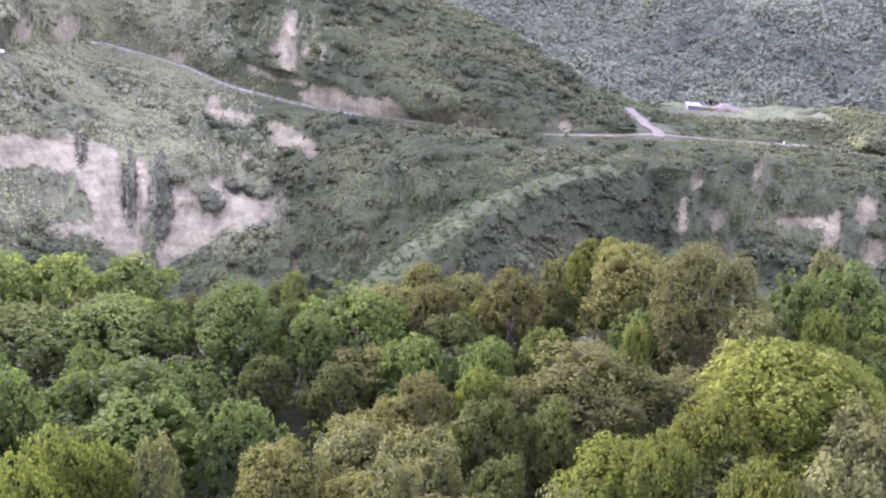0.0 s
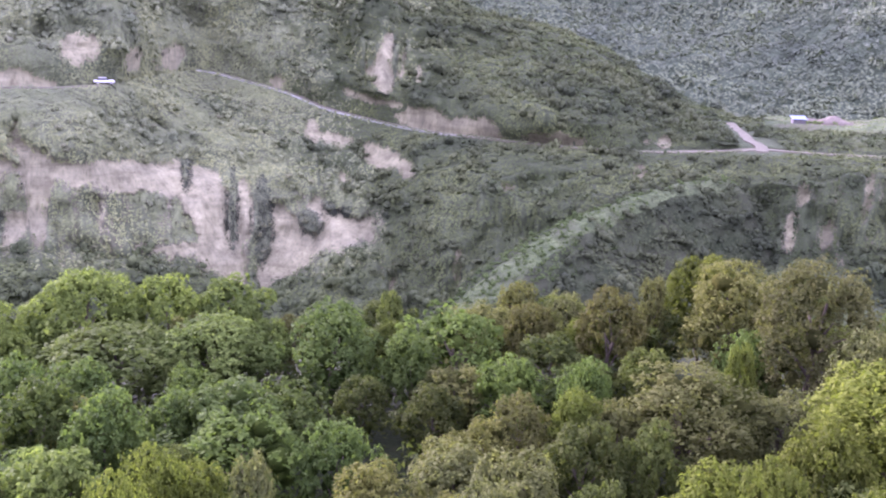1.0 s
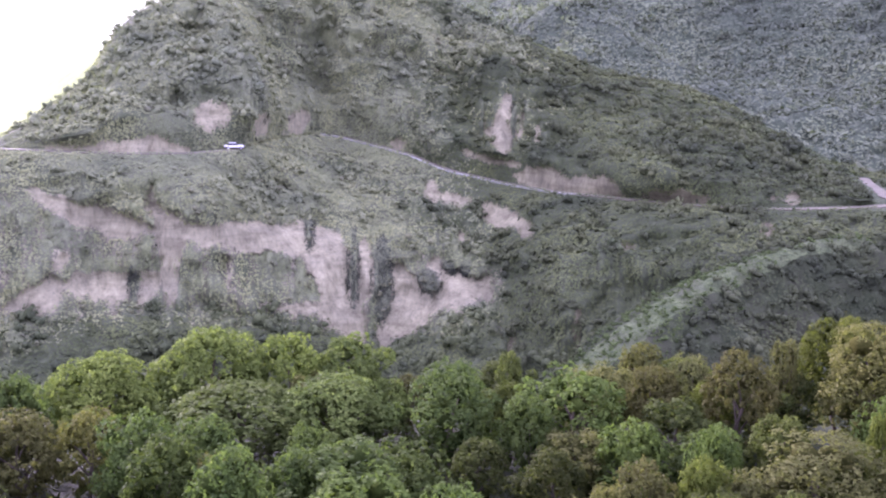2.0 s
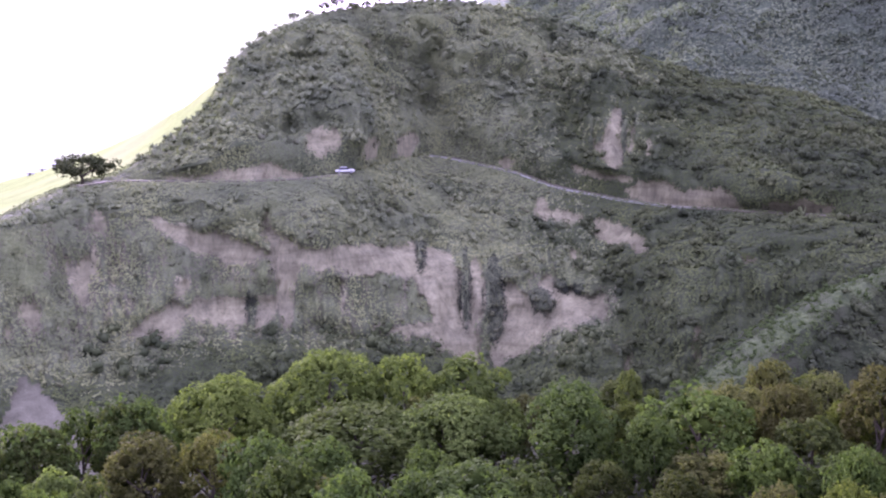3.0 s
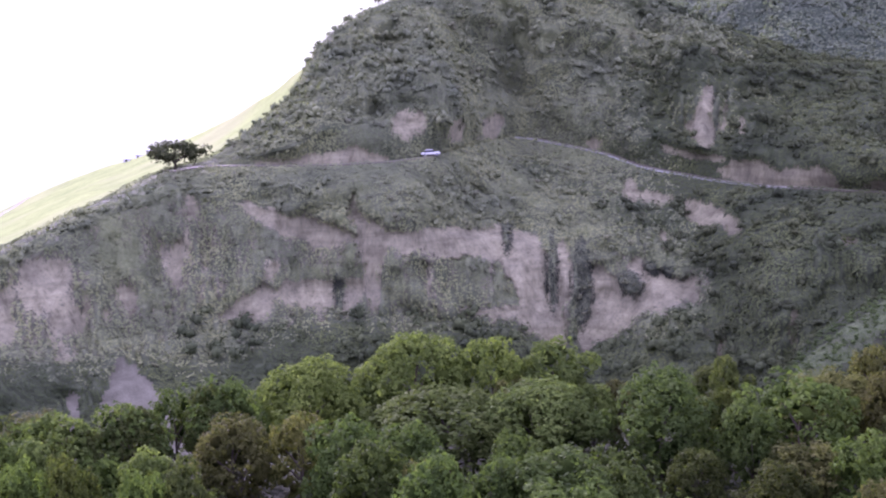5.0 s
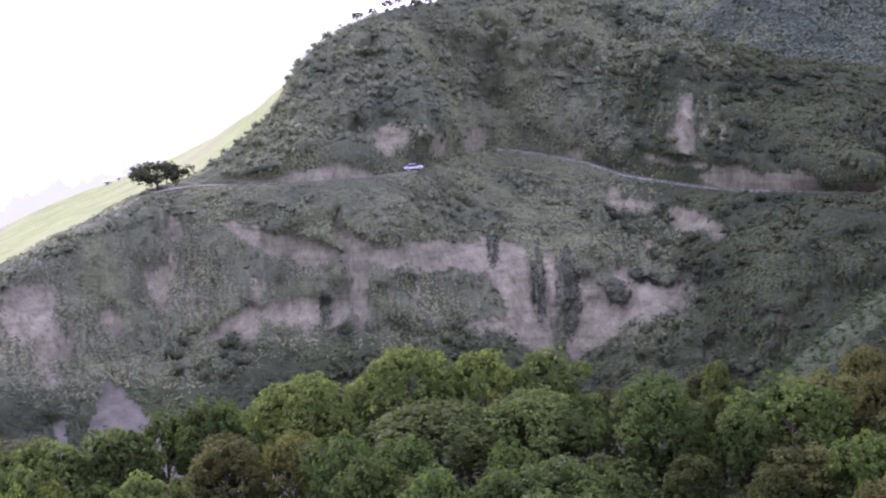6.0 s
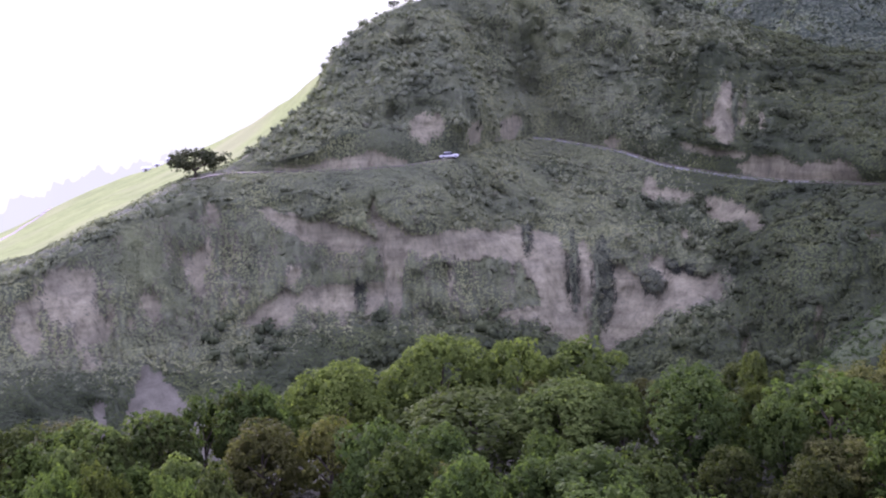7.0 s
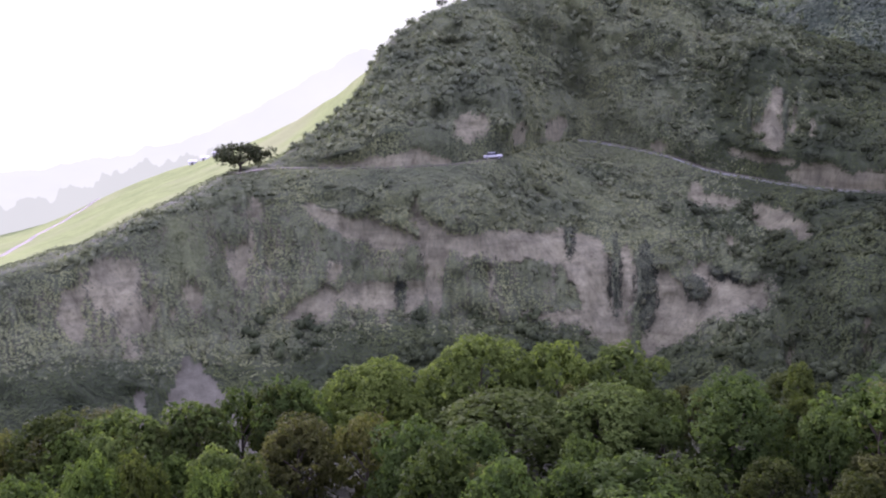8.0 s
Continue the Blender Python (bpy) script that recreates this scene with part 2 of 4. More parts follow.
    loops = np.concatenate([quads.ravel(), tris.ravel()])
    me.loops.add(len(loops))
    me.loops.foreach_set("vertex_index", loops)
    me.polygons.add(len(quads) + len(tris))
    starts = np.concatenate([np.arange(len(quads)) * 4, len(quads) * 4 + np.arange(len(tris)) * 3])
    me.polygons.foreach_set("loop_start", starts.astype(np.int32))
    me.polygons.foreach_set("use_smooth", np.full(len(starts), smooth))
    me.update(calc_edges=True)
    return me


def thing(name, me, material, label="", category="", group="", kind=""):
    ob = new(name, me)
    for m in material if isinstance(material, (list, tuple)) else [material]:
        me.materials.append(m)
    return tagged(ob, label, category, group, kind)


def part(name, me, material, parent, label=""):
    ob = thing(name, me, material, label)
    ob.parent = parent
    return ob


def sheet_faces(rows, cols):
    k = np.arange(rows * cols).reshape(rows, cols)
    return np.stack([k[:-1, :-1], k[:-1, 1:], k[1:, 1:], k[1:, :-1]], -1).reshape(-1, 4)


def bm_mesh(name, bm, smooth=False):
    me = bpy.data.meshes.new(name)
    bm.to_mesh(me)
    bm.free()
    if smooth:
        me.polygons.foreach_set("use_smooth", np.ones(len(me.polygons), bool))
    return me


def box(bm, lo, hi, bevel=0.0):
    made = bmesh.ops.create_cube(bm, size=1.0)["verts"]
    for v in made:
        v.co = Vector([lo[i] + (v.co[i] + 0.5) * (hi[i] - lo[i]) for i in range(3)])
    if bevel:
        bmesh.ops.bevel(bm, geom=list({e for v in made for e in v.link_edges}), offset=bevel, segments=2, affect="EDGES")


def ball(level):
    bm = bmesh.new()
    bmesh.ops.create_icosphere(bm, subdivisions=level, radius=1.0)
    v = np.array([x.co[:] for x in bm.verts])
    f = np.array([[x.index for x in fc.verts] for fc in bm.faces])
    bm.free()
    return v, f


def leaf_cards(spots, outward, size, droop, rng, loose=0.55):
    """Pointed leaf sprays, one folded-flat diamond at each spot, facing roughly outward."""
    n = len(spots)
    nor = outward + rng.normal(0, loose, (n, 3)) + np.array([0, 0, droop])
    nor /= np.linalg.norm(nor, axis=1)[:, None] + 1e-9
    side = np.cross(nor, rng.normal(0, 1, (n, 3)))
    side /= np.linalg.norm(side, axis=1)[:, None] + 1e-9
    tip = np.cross(nor, side)
    ln = size * rng.uniform(0.6, 1.4, (n, 1))
    wd = ln * rng.uniform(0.35, 0.6, (n, 1))
    lift = nor * ln * rng.uniform(-0.25, 0.25, (n, 1))
    v = np.stack([spots - tip * ln, spots - side * wd + lift, spots + tip * ln, spots + side * wd + lift], 1).reshape(-1, 3)
    return v, np.arange(4 * n).reshape(n, 4)


def crown_mesh(name, seed, radius, low, high, lobes, clumps, leaves, leaf, lumps=1.0, droop=0.3, flat=0.8, knob=0.38, spray=0.15, inner=0.42):
    """A crown of billowing lobes over an uneven dome from height low to high: each lobe an inner core, its shade put
    into a darker leaf colour, under clumps of leaf sprays.
    """
    rng = np.random.default_rng(seed)
    bv, bf = ball(2)
    mid, half = (low + high) / 2, (high - low) / 2
    centres, sizes, shapes = [], [], []
    for k in range(lobes):
        z = -0.75 + 1.7 * (k + rng.uniform(0, 1)) / lobes
        a = 2.4 * k + rng.uniform(-0.5, 0.5)
        rr = math.sqrt(max(0.0, 1 - min(1.0, abs(z)) ** 2)) * rng.uniform(0.55, 0.92)
        w = radius * (1 + lumps * 0.1 * rng.normal())
        sizes.append(radius * rng.uniform(0.2, 0.38) * (1 + 0.12 * lumps * rng.normal()))
        centres.append(np.array([w * rr * math.cos(a), w * rr * math.sin(a), mid + half * z * 0.74]))
        shapes.append(np.array([1.0, 1.0, flat * rng.uniform(0.85, 1.15)]))
    axis = np.array([0, 0, mid])
    V, Q, T, base = [], [], [], 0

    def buried(p, own, share):
        deep = np.zeros(len(p), bool)
        for k in range(lobes):
            if k != own:
                deep |= np.linalg.norm((p - centres[k]) / shapes[k], axis=1) < sizes[k] * share
        return deep

    for k in range(lobes):
        c, s, squash = centres[k], sizes[k], shapes[k]
        core = c + bv * squash * s * inner * (1 + 0.12 * np.clip(rng.normal(0, 1, (len(bv), 1)), -1.5, 1.5))
        core[:, 2] = np.minimum(core[:, 2], high - 0.3)
        faces = bf[~buried(core, k, inner * 0.9)[bf].all(1)]
        used = np.unique(faces)
        if not len(used):
            continue
        back = np.zeros(len(core), int)
        back[used] = np.arange(len(used))
        V.append(core[used])
        T.append(back[faces] + base)
        base += len(used)
        # clumps spread evenly over the lobe, those on its open side kept
        n = clumps if c[2] > mid - 0.25 * half else clumps // 3
        n = 2 * n
        turn = np.arange(n) * 2.39996 + rng.uniform(0, 6.28)
        up = 1 - 2 * (np.arange(n) + 0.5) / n
        out = np.stack([np.sqrt(1 - up * up) * np.cos(turn), np.sqrt(1 - up * up) * np.sin(turn), up], 1) + rng.normal(0, 0.15, (n, 3))
        out /= np.linalg.norm(out, axis=1)[:, None]
        heads = c + out * squash * s * rng.uniform(0.72, 1.0, (n, 1))
        heads[:, 2] = np.minimum(heads[:, 2], high - 0.2)
        ok = ~buried(heads, k, 0.8) & (((heads - axis) * out).sum(1) > -0.1 * radius)
        heads, out = heads[ok], out[ok]
        if not len(heads):
            continue
        size = knob * rng.uniform(0.6, 1.3, len(heads))
        d = rng.normal(0, 1, (len(heads), leaves, 3)) + out[:, None, :] * 1.3 + np.array([0, 0, 0.4])
        d /= np.linalg.norm(d, axis=2)[:, :, None]
        at_ = heads[:, None, :] + d * size[:, None, None] * (1 + spray * rng.normal(0, 1, (len(heads), leaves, 1)))
        v, q = leaf_cards(at_.reshape(-1, 3), d.reshape(-1, 3), leaf, droop, rng, 0.4)
        V.append(v)
        Q.append(q + base)
        base += len(v)
    Q, T = np.concatenate(Q), np.concatenate(T)
    me = mesh_of(name, np.concatenate(V), Q, T)
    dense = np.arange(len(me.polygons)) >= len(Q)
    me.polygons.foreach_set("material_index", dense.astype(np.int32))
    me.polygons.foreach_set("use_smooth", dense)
    return me


def tube(path, radii, sides=7):
    path = np.asarray(path, float)
    v = []
    for k, p in enumerate(path):
        d = path[min(k + 1, len(path) - 1)] - path[max(k - 1, 0)]
        d /= np.linalg.norm(d)
        u = np.cross(d, (0.3, 1, 0.1))
        u /= np.linalg.norm(u)
        w = np.cross(d, u)
        for s in range(sides):
            a = 2 * math.pi * s / sides
            v.append(p + radii[k] * (u * math.cos(a) + w * math.sin(a)))
    q = [(k * sides + s, k * sides + (s + 1) % sides, (k + 1) * sides + (s + 1) % sides, (k + 1) * sides + s) for k in range(len(path) - 1) for s in range(sides)]
    return np.array(v), np.array(q)


def trunk_mesh(name, seed, height, spread, girth, limbs=6):
    rng = np.random.default_rng(seed)
    V, Q, base = [], [], 0
    bend = rng.normal(0, 0.25, (5, 2))
    hs = np.linspace(0, height, 5)
    stem = [(bend[k, 0] * (k > 0), bend[k, 1] * (k > 0), hs[k]) for k in range(5)]
    runs = [(stem, [girth, girth * 0.85, girth * 0.7, girth * 0.5, girth * 0.25])]
    for k in range(limbs):
        a = 2 * math.pi * (k + rng.uniform(0, 0.6)) / limbs
        z0 = height * rng.uniform(0.35, 0.75)
        r = spread * rng.uniform(0.5, 0.85)
        z1 = z0 + height * rng.uniform(0.12, 0.35)
        runs.append(([(0, 0, z0), (r * 0.5 * math.cos(a), r * 0.5 * math.sin(a), z0 + (z1 - z0) * 0.6), (r * math.cos(a), r * math.sin(a), z1)], [girth * 0.5, girth * 0.33, girth * 0.12]))
    for path, radii in runs:
        v, q = tube(path, radii)
        V.append(v)
        Q.append(q + base)
        base += len(v)
    return mesh_of(name, np.concatenate(V), np.concatenate(Q), None, True)


def curve_at(line, bearings):
    """Range and height along a line placed to fit the camera's view, given as (bearing, range, height) from the
    camera's stand.
    """
    a = np.array(line)
    out = []
    k = np.ones(9) / 9
    for c in (1, 2):
        v = np.interp(bearings, a[:, 0], a[:, c])
        pad = np.concatenate([np.repeat(v[0], 4), v, np.repeat(v[-1], 4)])
        out.append(np.convolve(pad, k, "valid"))
    return out


def around(bearing, rng_, z):
    b = np.radians(bearing)
    return np.stack([rng_ * np.sin(b), rng_ * np.cos(b), z + 0 * rng_ + 0 * b], -1)


# ---- the gorge's far side: lines placed to fit the camera's view, as (bearing, range, height) ----
ROAD = [(-32.5, 190, 42.0), (-28.1, 200, 44.1), (-25.2, 208, 47.8), (-22.3, 214, 51.4), (-20.0, 220, 55.1), (-17.4, 222, 56.1), (-13.4, 215, 55.6), (-10.1, 212, 55.4), (-6.8, 212, 55.4), (-4.1, 217, 55.9), (-1.7, 240, 57.0), (0.9, 262, 57.6), (3.4, 254, 55.4), (5.9, 244, 53.4), (8.1, 236, 50.2), (11.8, 226, 48.0), (14.8, 217, 47.2), (18.2, 209, 47.3), (21.7, 204, 47.1), (25.1, 201, 47.1), (28.5, 200, 47.6), (31.8, 202, 48.4), (34.1, 204, 49.3), (36.7, 205, 49.1), (39.9, 208, 49.1), (42.9, 212, 49.3), (46.2, 214, 48.2)]
CLIFF_TOP = [(-32.6, 182, 39.0), (-28.2, 190, 41.7), (-23.4, 200, 47.2), (-20.1, 206, 49.8), (-15.2, 203, 49.0), (-12.0, 199, 45.6), (-6.9, 197, 43.8), (-3.6, 200, 40.7), (-0.2, 205, 38.2), (3.1, 209, 35.1), (6.4, 208, 32.9), (9.5, 205, 31.8), (10.9, 200, 30.7), (15.0, 190, 37.0), (18.4, 185, 38.6), (21.9, 184, 38.9), (27.1, 184, 40.3), (35.4, 188, 44.7), (38.5, 190, 46.7), (43.1, 194, 47.0), (46.3, 198, 46.7)]
CLIFF_FOOT = [(-33.0, 174, 29.9), (-30.0, 178, 30.4), (-23.9, 184, 27.6), (-17.4, 192, 27.7), (-12.6, 192, 28.5), (-8.5, 190, 26.8), (-3.7, 192, 24.2), (-0.3, 195, 22.5), (2.7, 198, 18.8), (6.3, 197, 20.3), (9.5, 192, 26.0), (11.4, 186, 25.4), (13.9, 176, 21.1), (18.8, 170, 23.5), (25.8, 170, 28.4), (36.0, 176, 31.7), (42.4, 180, 32.7), (47.2, 184, 33.4)]
RIDGE = [(-32.5, 196, 42.1), (-28.0, 206, 44.0), (-25.2, 214, 47.9), (-22.3, 220, 51.6), (-20.0, 226, 55.5), (-17.4, 232, 56.5), (-15.8, 238, 60.1), (-13.8, 247, 65.8), (-11.6, 257, 74.1), (-11.1, 264, 81.6), (-9.7, 271, 89.4), (-7.0, 281, 96.7), (-4.4, 286, 100.5), (-0.4, 290, 102.5), (2.6, 295, 103.3), (7.8, 298, 98.8), (12.4, 296, 87.0), (17.8, 292, 76.0), (21.1, 286, 73.6), (24.5, 277, 68.4), (26.6, 268, 62.4), (28.4, 258, 58.6), (30.8, 245, 54.4), (32.6, 228, 50.9), (34.9, 222, 51.3), (38.1, 222, 51.8), (41.8, 226, 53.4), (45.8, 230, 54.2)]
VINES_HANGING = [(0.05, 38.0, 0.28, 3.2), (2.75, 30.5, 0.34, 8.0), (4.5, 29.0, 0.62, 9.0), (7.4, 29.5, 0.7, 1.8), (8.6, 32.4, 0.5, 0.9), (9.6, 32.5, 0.35, 1.4), (12.25, 62.0, 0.12, 6.0), (-10.2, 31.5, 0.35, 3.5)]
SCREE_FANS = [(-23.3, 26.0, 12.0, -26.2, -17.0), (-26.0, 24.5, 13.0, -26.8, -24.6), (-27.6, 21.5, 13.0, -32.0, -23.0)]
RIBS = [([(16, 16.6), (25, 16.2), (33, 16.0), (40, 16.5), (47, 18.5)], 3.0, 5.0, 9.0), ([(24, 35.6), (33, 35.8), (41, 36.0), (48, 35.5)], 1.6, 3.0, 5.0), ([(57, 7.4), (60, 7.5), (66, 8.4), (74, 10.4), (84, 12.0)], 2.2, 1.1, 7.0), ([(58, -1.5), (70, -3.2), (90, -5.0)], 2.5, 2.0, 6.0), ([(50, 22.0), (58, 20.5), (68, 18.5)], 2.2, 1.6, 6.0), ([(30, -6.2), (40, -6.0), (48, -5.0)], 2.0, 2.0, 3.0)]
SPUR = [(15.6, 130, 27.5), (17.7, 138, 31.6), (19.4, 143, 34.0), (21.5, 150, 37.1), (23.5, 156, 40.2), (25.5, 163, 42.0), (27.5, 170, 43.6), (29.8, 177, 45.2), (31.4, 181, 46.2), (32.5, 184, 45.2), (33.5, 187, 43.5), (34.3, 191, 44.6), (35.0, 196, 48.0)]
MEADOW_FAR = [(-32.3, 430, 21.4), (-28.5, 430, 30.5), (-25.7, 430, 39.2), (-22.1, 425, 47.5), (-19.2, 405, 54.2), (-16.5, 375, 62.4), (-13.8, 340, 71.1), (-12.1, 312, 77.1), (-11.1, 298, 83.0)]
# bare rock faces: (bearing, height of the upper edge, height of the lower edge)
FACE_UPPER_LEFT = [(-15.3, 49.8, 47.4), (-14.0, 47.2, 44.0), (-12.5, 46.0, 41.6), (-10.4, 44.1, 40.0), (-9.1, 42.4, 41.0)]
FACE_COLUMN = [(-9.0, 48.2, 46.0), (-8.5, 45.9, 27.4), (-7.9, 44.6, 27.5), (-7.4, 43.7, 36.8)]
FACE_BAND = [(-8.2, 43.9, 39.6), (-5.9, 42.2, 38.3), (-4.3, 42.3, 37.0), (-2.7, 41.3, 36.3), (-0.5, 40.3, 34.9), (1.6, 37.8, 33.6)]
FACE_MAIN = [(-0.6, 38.3, 36.3), (0.3, 39.0, 31.0), (1.1, 37.7, 20.9), (2.1, 35.8, 18.8), (2.7, 34.3, 17.5), (3.2, 33.4, 17.2)]
FACE_BETWEEN = [(3.0, 34.3, 28.7), (3.5, 33.7, 24.9), (4.0, 33.4, 26.8)]
FACE_LOWER_RIGHT = [(4.4, 21.5, 17.5), (4.9, 33.1, 17.5), (5.7, 32.2, 18.0), (6.5, 29.9, 19.5), (7.0, 29.1, 20.8)]
FACE_WEDGE = [(6.8, 29.1, 21.6), (7.5, 33.6, 23.1), (8.3, 32.9, 24.2), (9.5, 31.5, 25.8), (11.3, 29.4, 27.5)]
FACE_LOW_LEFT = [(-13.9, 32.6, 31.7), (-13.5, 33.9, 30.0), (-12.3, 33.9, 28.3), (-11.0, 33.4, 28.7), (-9.8, 33.9, 27.3), (-8.8, 34.2, 29.5)]
FACE_TRIANGLE = [(-17.3, 28.4, 27.7), (-15.9, 31.6, 27.2), (-14.8, 33.9, 27.7)]
FACE_LEDGE = [(-2.9, 26.4, 25.6), (-0.3, 25.7, 23.4), (1.5, 24.8, 22.5), (2.5, 23.0, 20.1)]
FACE_CUTTING = [(12.6, 50.9, 49.3), (13.3, 52.2, 48.2), (14.3, 52.7, 46.6), (15.8, 50.6, 45.4), (17.7, 52.1, 44.9), (18.5, 50.5, 45.3), (18.9, 47.9, 46.4)]
FACE_BUTTRESS = [(10.9, 61.0, 57.6), (11.3, 65.8, 56.2), (11.8, 69.6, 55.0), (12.1, 68.5, 55.4), (12.35, 64.0, 58.0)]
FACE_STEP = [(9.4, 55.2, 53.9), (10.9, 54.4, 53.0), (12.6, 53.2, 51.5)]
FACE_LEFT_CUTTING = [(-14.5, 57.0, 56.0), (-12.5, 57.4, 55.4), (-10.0, 57.8, 54.8), (-8.7, 59.4, 54.6), (-7.2, 57.2, 54.6)]
STRIPS = [FACE_UPPER_LEFT, FACE_COLUMN, FACE_BAND, FACE_MAIN, FACE_BETWEEN, FACE_LOWER_RIGHT, FACE_WEDGE, FACE_LOW_LEFT, FACE_TRIANGLE, FACE_LEDGE, FACE_CUTTING, FACE_BUTTRESS, FACE_STEP, FACE_LEFT_CUTTING]
# and smaller ones: (bearing, height, half width, half height)
FACES_LEFT = [(-19.6, 37.5, 1.0, 4.6), (-26.7, 38.8, 1.9, 5.0), (-25.1, 32.5, 1.7, 3.3), (-29.0, 34.4, 1.0, 4.3), (-18.5, 48.9, 0.5, 3.0), (-9.1, 46.8, 0.4, 3.0), (3.4, 34.9, 0.5, 1.8), (-14.2, 36.5, 0.5, 2.5), (-22.5, 34.0, 0.6, 3.5), (10.9, 29.5, 0.5, 2.6)]
FACES_ROAD = [(10.55, 61.5, 0.14, 4.5), (12.75, 62.5, 0.16, 4.0), (13.7, 59.5, 0.2, 3.0), (-5.6, 63.2, 1.0, 3.2), (-2.7, 61.3, 0.6, 2.8), (-0.8, 60.9, 0.8, 3.7), (5.4, 55.7, 0.5, 1.2), (7.4, 44.9, 0.4, 2.7), (8.9, 44.1, 0.9, 1.6), (11.5, 42.1, 1.1, 2.2), (13.3, 40.9, 0.5, 1.9), (9.4, 36.7, 0.4, 2.0), (22.0, 48.5, 1.7, 1.8), (28.2, 49.0, 0.9, 0.9)]
FACES_RIGHT = [(39.9, 43.9, 0.3, 3.9), (42.7, 38.5, 1.5, 1.1), (36.0, 37.2, 0.4, 4.1), (38.1, 37.2, 0.5, 3.3), (45.9, 41.5, 0.7, 3.4), (46.6, 35.5, 0.8, 2.8), (44.5, 37.3, 0.5, 4.5), (36.5, 44.0, 0.3, 2.2), (12.6, 22.4, 0.3, 3.1), (16.6, 28.2, 0.3, 3.1), (19.4, 40.7, 0.5, 0.7), (27.3, 44.3, 0.5, 1.4), (41.3, 33.2, 0.5, 1.5)]

COLS = np.arange(-48, 60, 0.16)
road_r, road_z = curve_at(ROAD, COLS)
top_r, top_z = curve_at(CLIFF_TOP, COLS)
foot_r, foot_z = curve_at(CLIFF_FOOT, COLS)
ridge_r, ridge_z = curve_at(RIDGE, COLS)
ridge_z = ridge_z - 1.2 * np.clip((COLS + 14) / 4, 0, 1)
ROAD_W = 3.6
has_road = (COLS > -19.5) & (COLS < 50)
width = np.where(has_road, ROAD_W, 1.0)
cut_z = road_z + np.clip((ridge_z - road_z) * 0.25, 0.0, 7.0)
cut_r = np.minimum(road_r + width + 3.0, ridge_r - 1.0)
mid_r = cut_r * 0.45 + ridge_r * 0.55
mid_z = cut_z * 0.4 + ridge_z * 0.6
terrace = np.clip((COLS - 29.5) / 2.0, 0, 1)
BANDS = [
    (100.0 + 0 * foot_r, -0.5 + 0 * foot_z, 10),
    (foot_r - 42, 6.0 + 0 * foot_z, 64),
    (foot_r, foot_z, 40),
    (top_r, top_z, 26),
    (road_r - 0.4, road_z - 0.1, 4),
    (np.minimum(road_r + width, ridge_r - 2), road_z, 14),
    (cut_r, cut_z, 26),
    (mid_r, mid_z, 26),
    (ridge_r, ridge_z, 10),
    (ridge_r + 28, ridge_z - 6 + 6.8 * terrace, 6),
    (ridge_r + 70, ridge_z - 30 + 29 * terrace, 0),
]
rows_r, rows_z, rows_band = [], [], []
for k in range(len(BANDS) - 1):
    r0, z0, n = BANDS[k]
    r1, z1, _ = BANDS[k + 1]
    for j in range(n):
        f = j / n
        rows_r.append(r0 + (r1 - r0) * f)
        rows_z.append(z0 + (z1 - z0) * f)
        rows_band.append(k + f)
grid_r, grid_z = np.array(rows_r), np.array(rows_z)
band = np.array(rows_band)[:, None] + 0 * grid_r
flat_b = np.broadcast_to(COLS, grid_r.shape)
wall = around(flat_b, grid_r, grid_z).reshape(-1, 3)
def inside(zones, bearing, z):
    best = np.full(len(z), -9.0)
    for b, h, wb, wz, *dip in zones:
        lean = dip[0] * (bearing - b) if dip else 0.0
        best = np.maximum(best, 1 - ((bearing - b) / wb) ** 2 - ((z - h - lean) / wz) ** 2)
    return best


def inside_strips(strips, bearing, z):
    """The same for the long faces: 1 well inside, falling away past the edges."""
    best = np.full(len(z), -9.0)
    for strip in strips:
        a = np.array(strip)
        top, low = np.interp(bearing, a[:, 0], a[:, 1]), np.interp(bearing, a[:, 0], a[:, 2])
        beyond = np.maximum(0, np.maximum(a[0, 0] - bearing, bearing - a[-1, 0]))
        best = np.maximum(best, np.minimum(np.minimum((top - z) / 0.7, (z - low) / 1.4), 1.0) - beyond * 2.5)
    return best


def bare(bearing, z, level):
    """How bare the rock is: above 0 inside a rock face, ragged at its rim, with small outcrops over the cliff band."""
    best = np.maximum(np.maximum(inside(FACES_LEFT, bearing, z) - 0.35, inside(FACES_ROAD, bearing, z) - 0.1), inside(FACES_RIGHT, bearing, z) - 0.4)
    best = np.maximum(best, inside_strips(STRIPS[:10], bearing, z))
    best = np.maximum(best, np.where(level > 4.9, inside_strips(STRIPS[10:], bearing, z), -9.0))
    rag = fbm(np.stack([bearing * 3.6, 0 * z, z * 0.5], 1), 1.7, 4)
    broad_rag = fbm(np.stack([bearing * 3.6, 0 * z + 9, z * 0.8], 1), 7.0, 3)
    streak = fbm(np.stack([bearing * 3.6, 0 * z + 31, z * 0.14], 1), 2.1, 3)
    rocky = (level > 1.9) & (level < 3.1) & ((bearing < 12) | (bearing > 34))
    loose = np.where(rocky, np.where(bearing > 34, -0.75, -0.45), -1.1)
    vines = np.maximum(0, inside(VINES_HANGING, bearing, z) + 0.5)
    return np.maximum(best + 0.25, loose) - 1.6 * vines + 1.1 * rag + 0.6 * broad_rag - 2.2 * np.maximum(0, streak - 0.2)


def fans(rows, bearing, z):
    """Gravel cones: inside above 0; each spreads downhill from its apex."""
    best = np.full(len(z), -9.0)
    for b, top, low, left, right in rows:
        f = (top - z) / (top - low)
        best = np.maximum(best, np.where(f > 0, np.minimum(bearing - (b + (left - b) * f), (b + (right - b) * f) - bearing), -9.0))
    return best


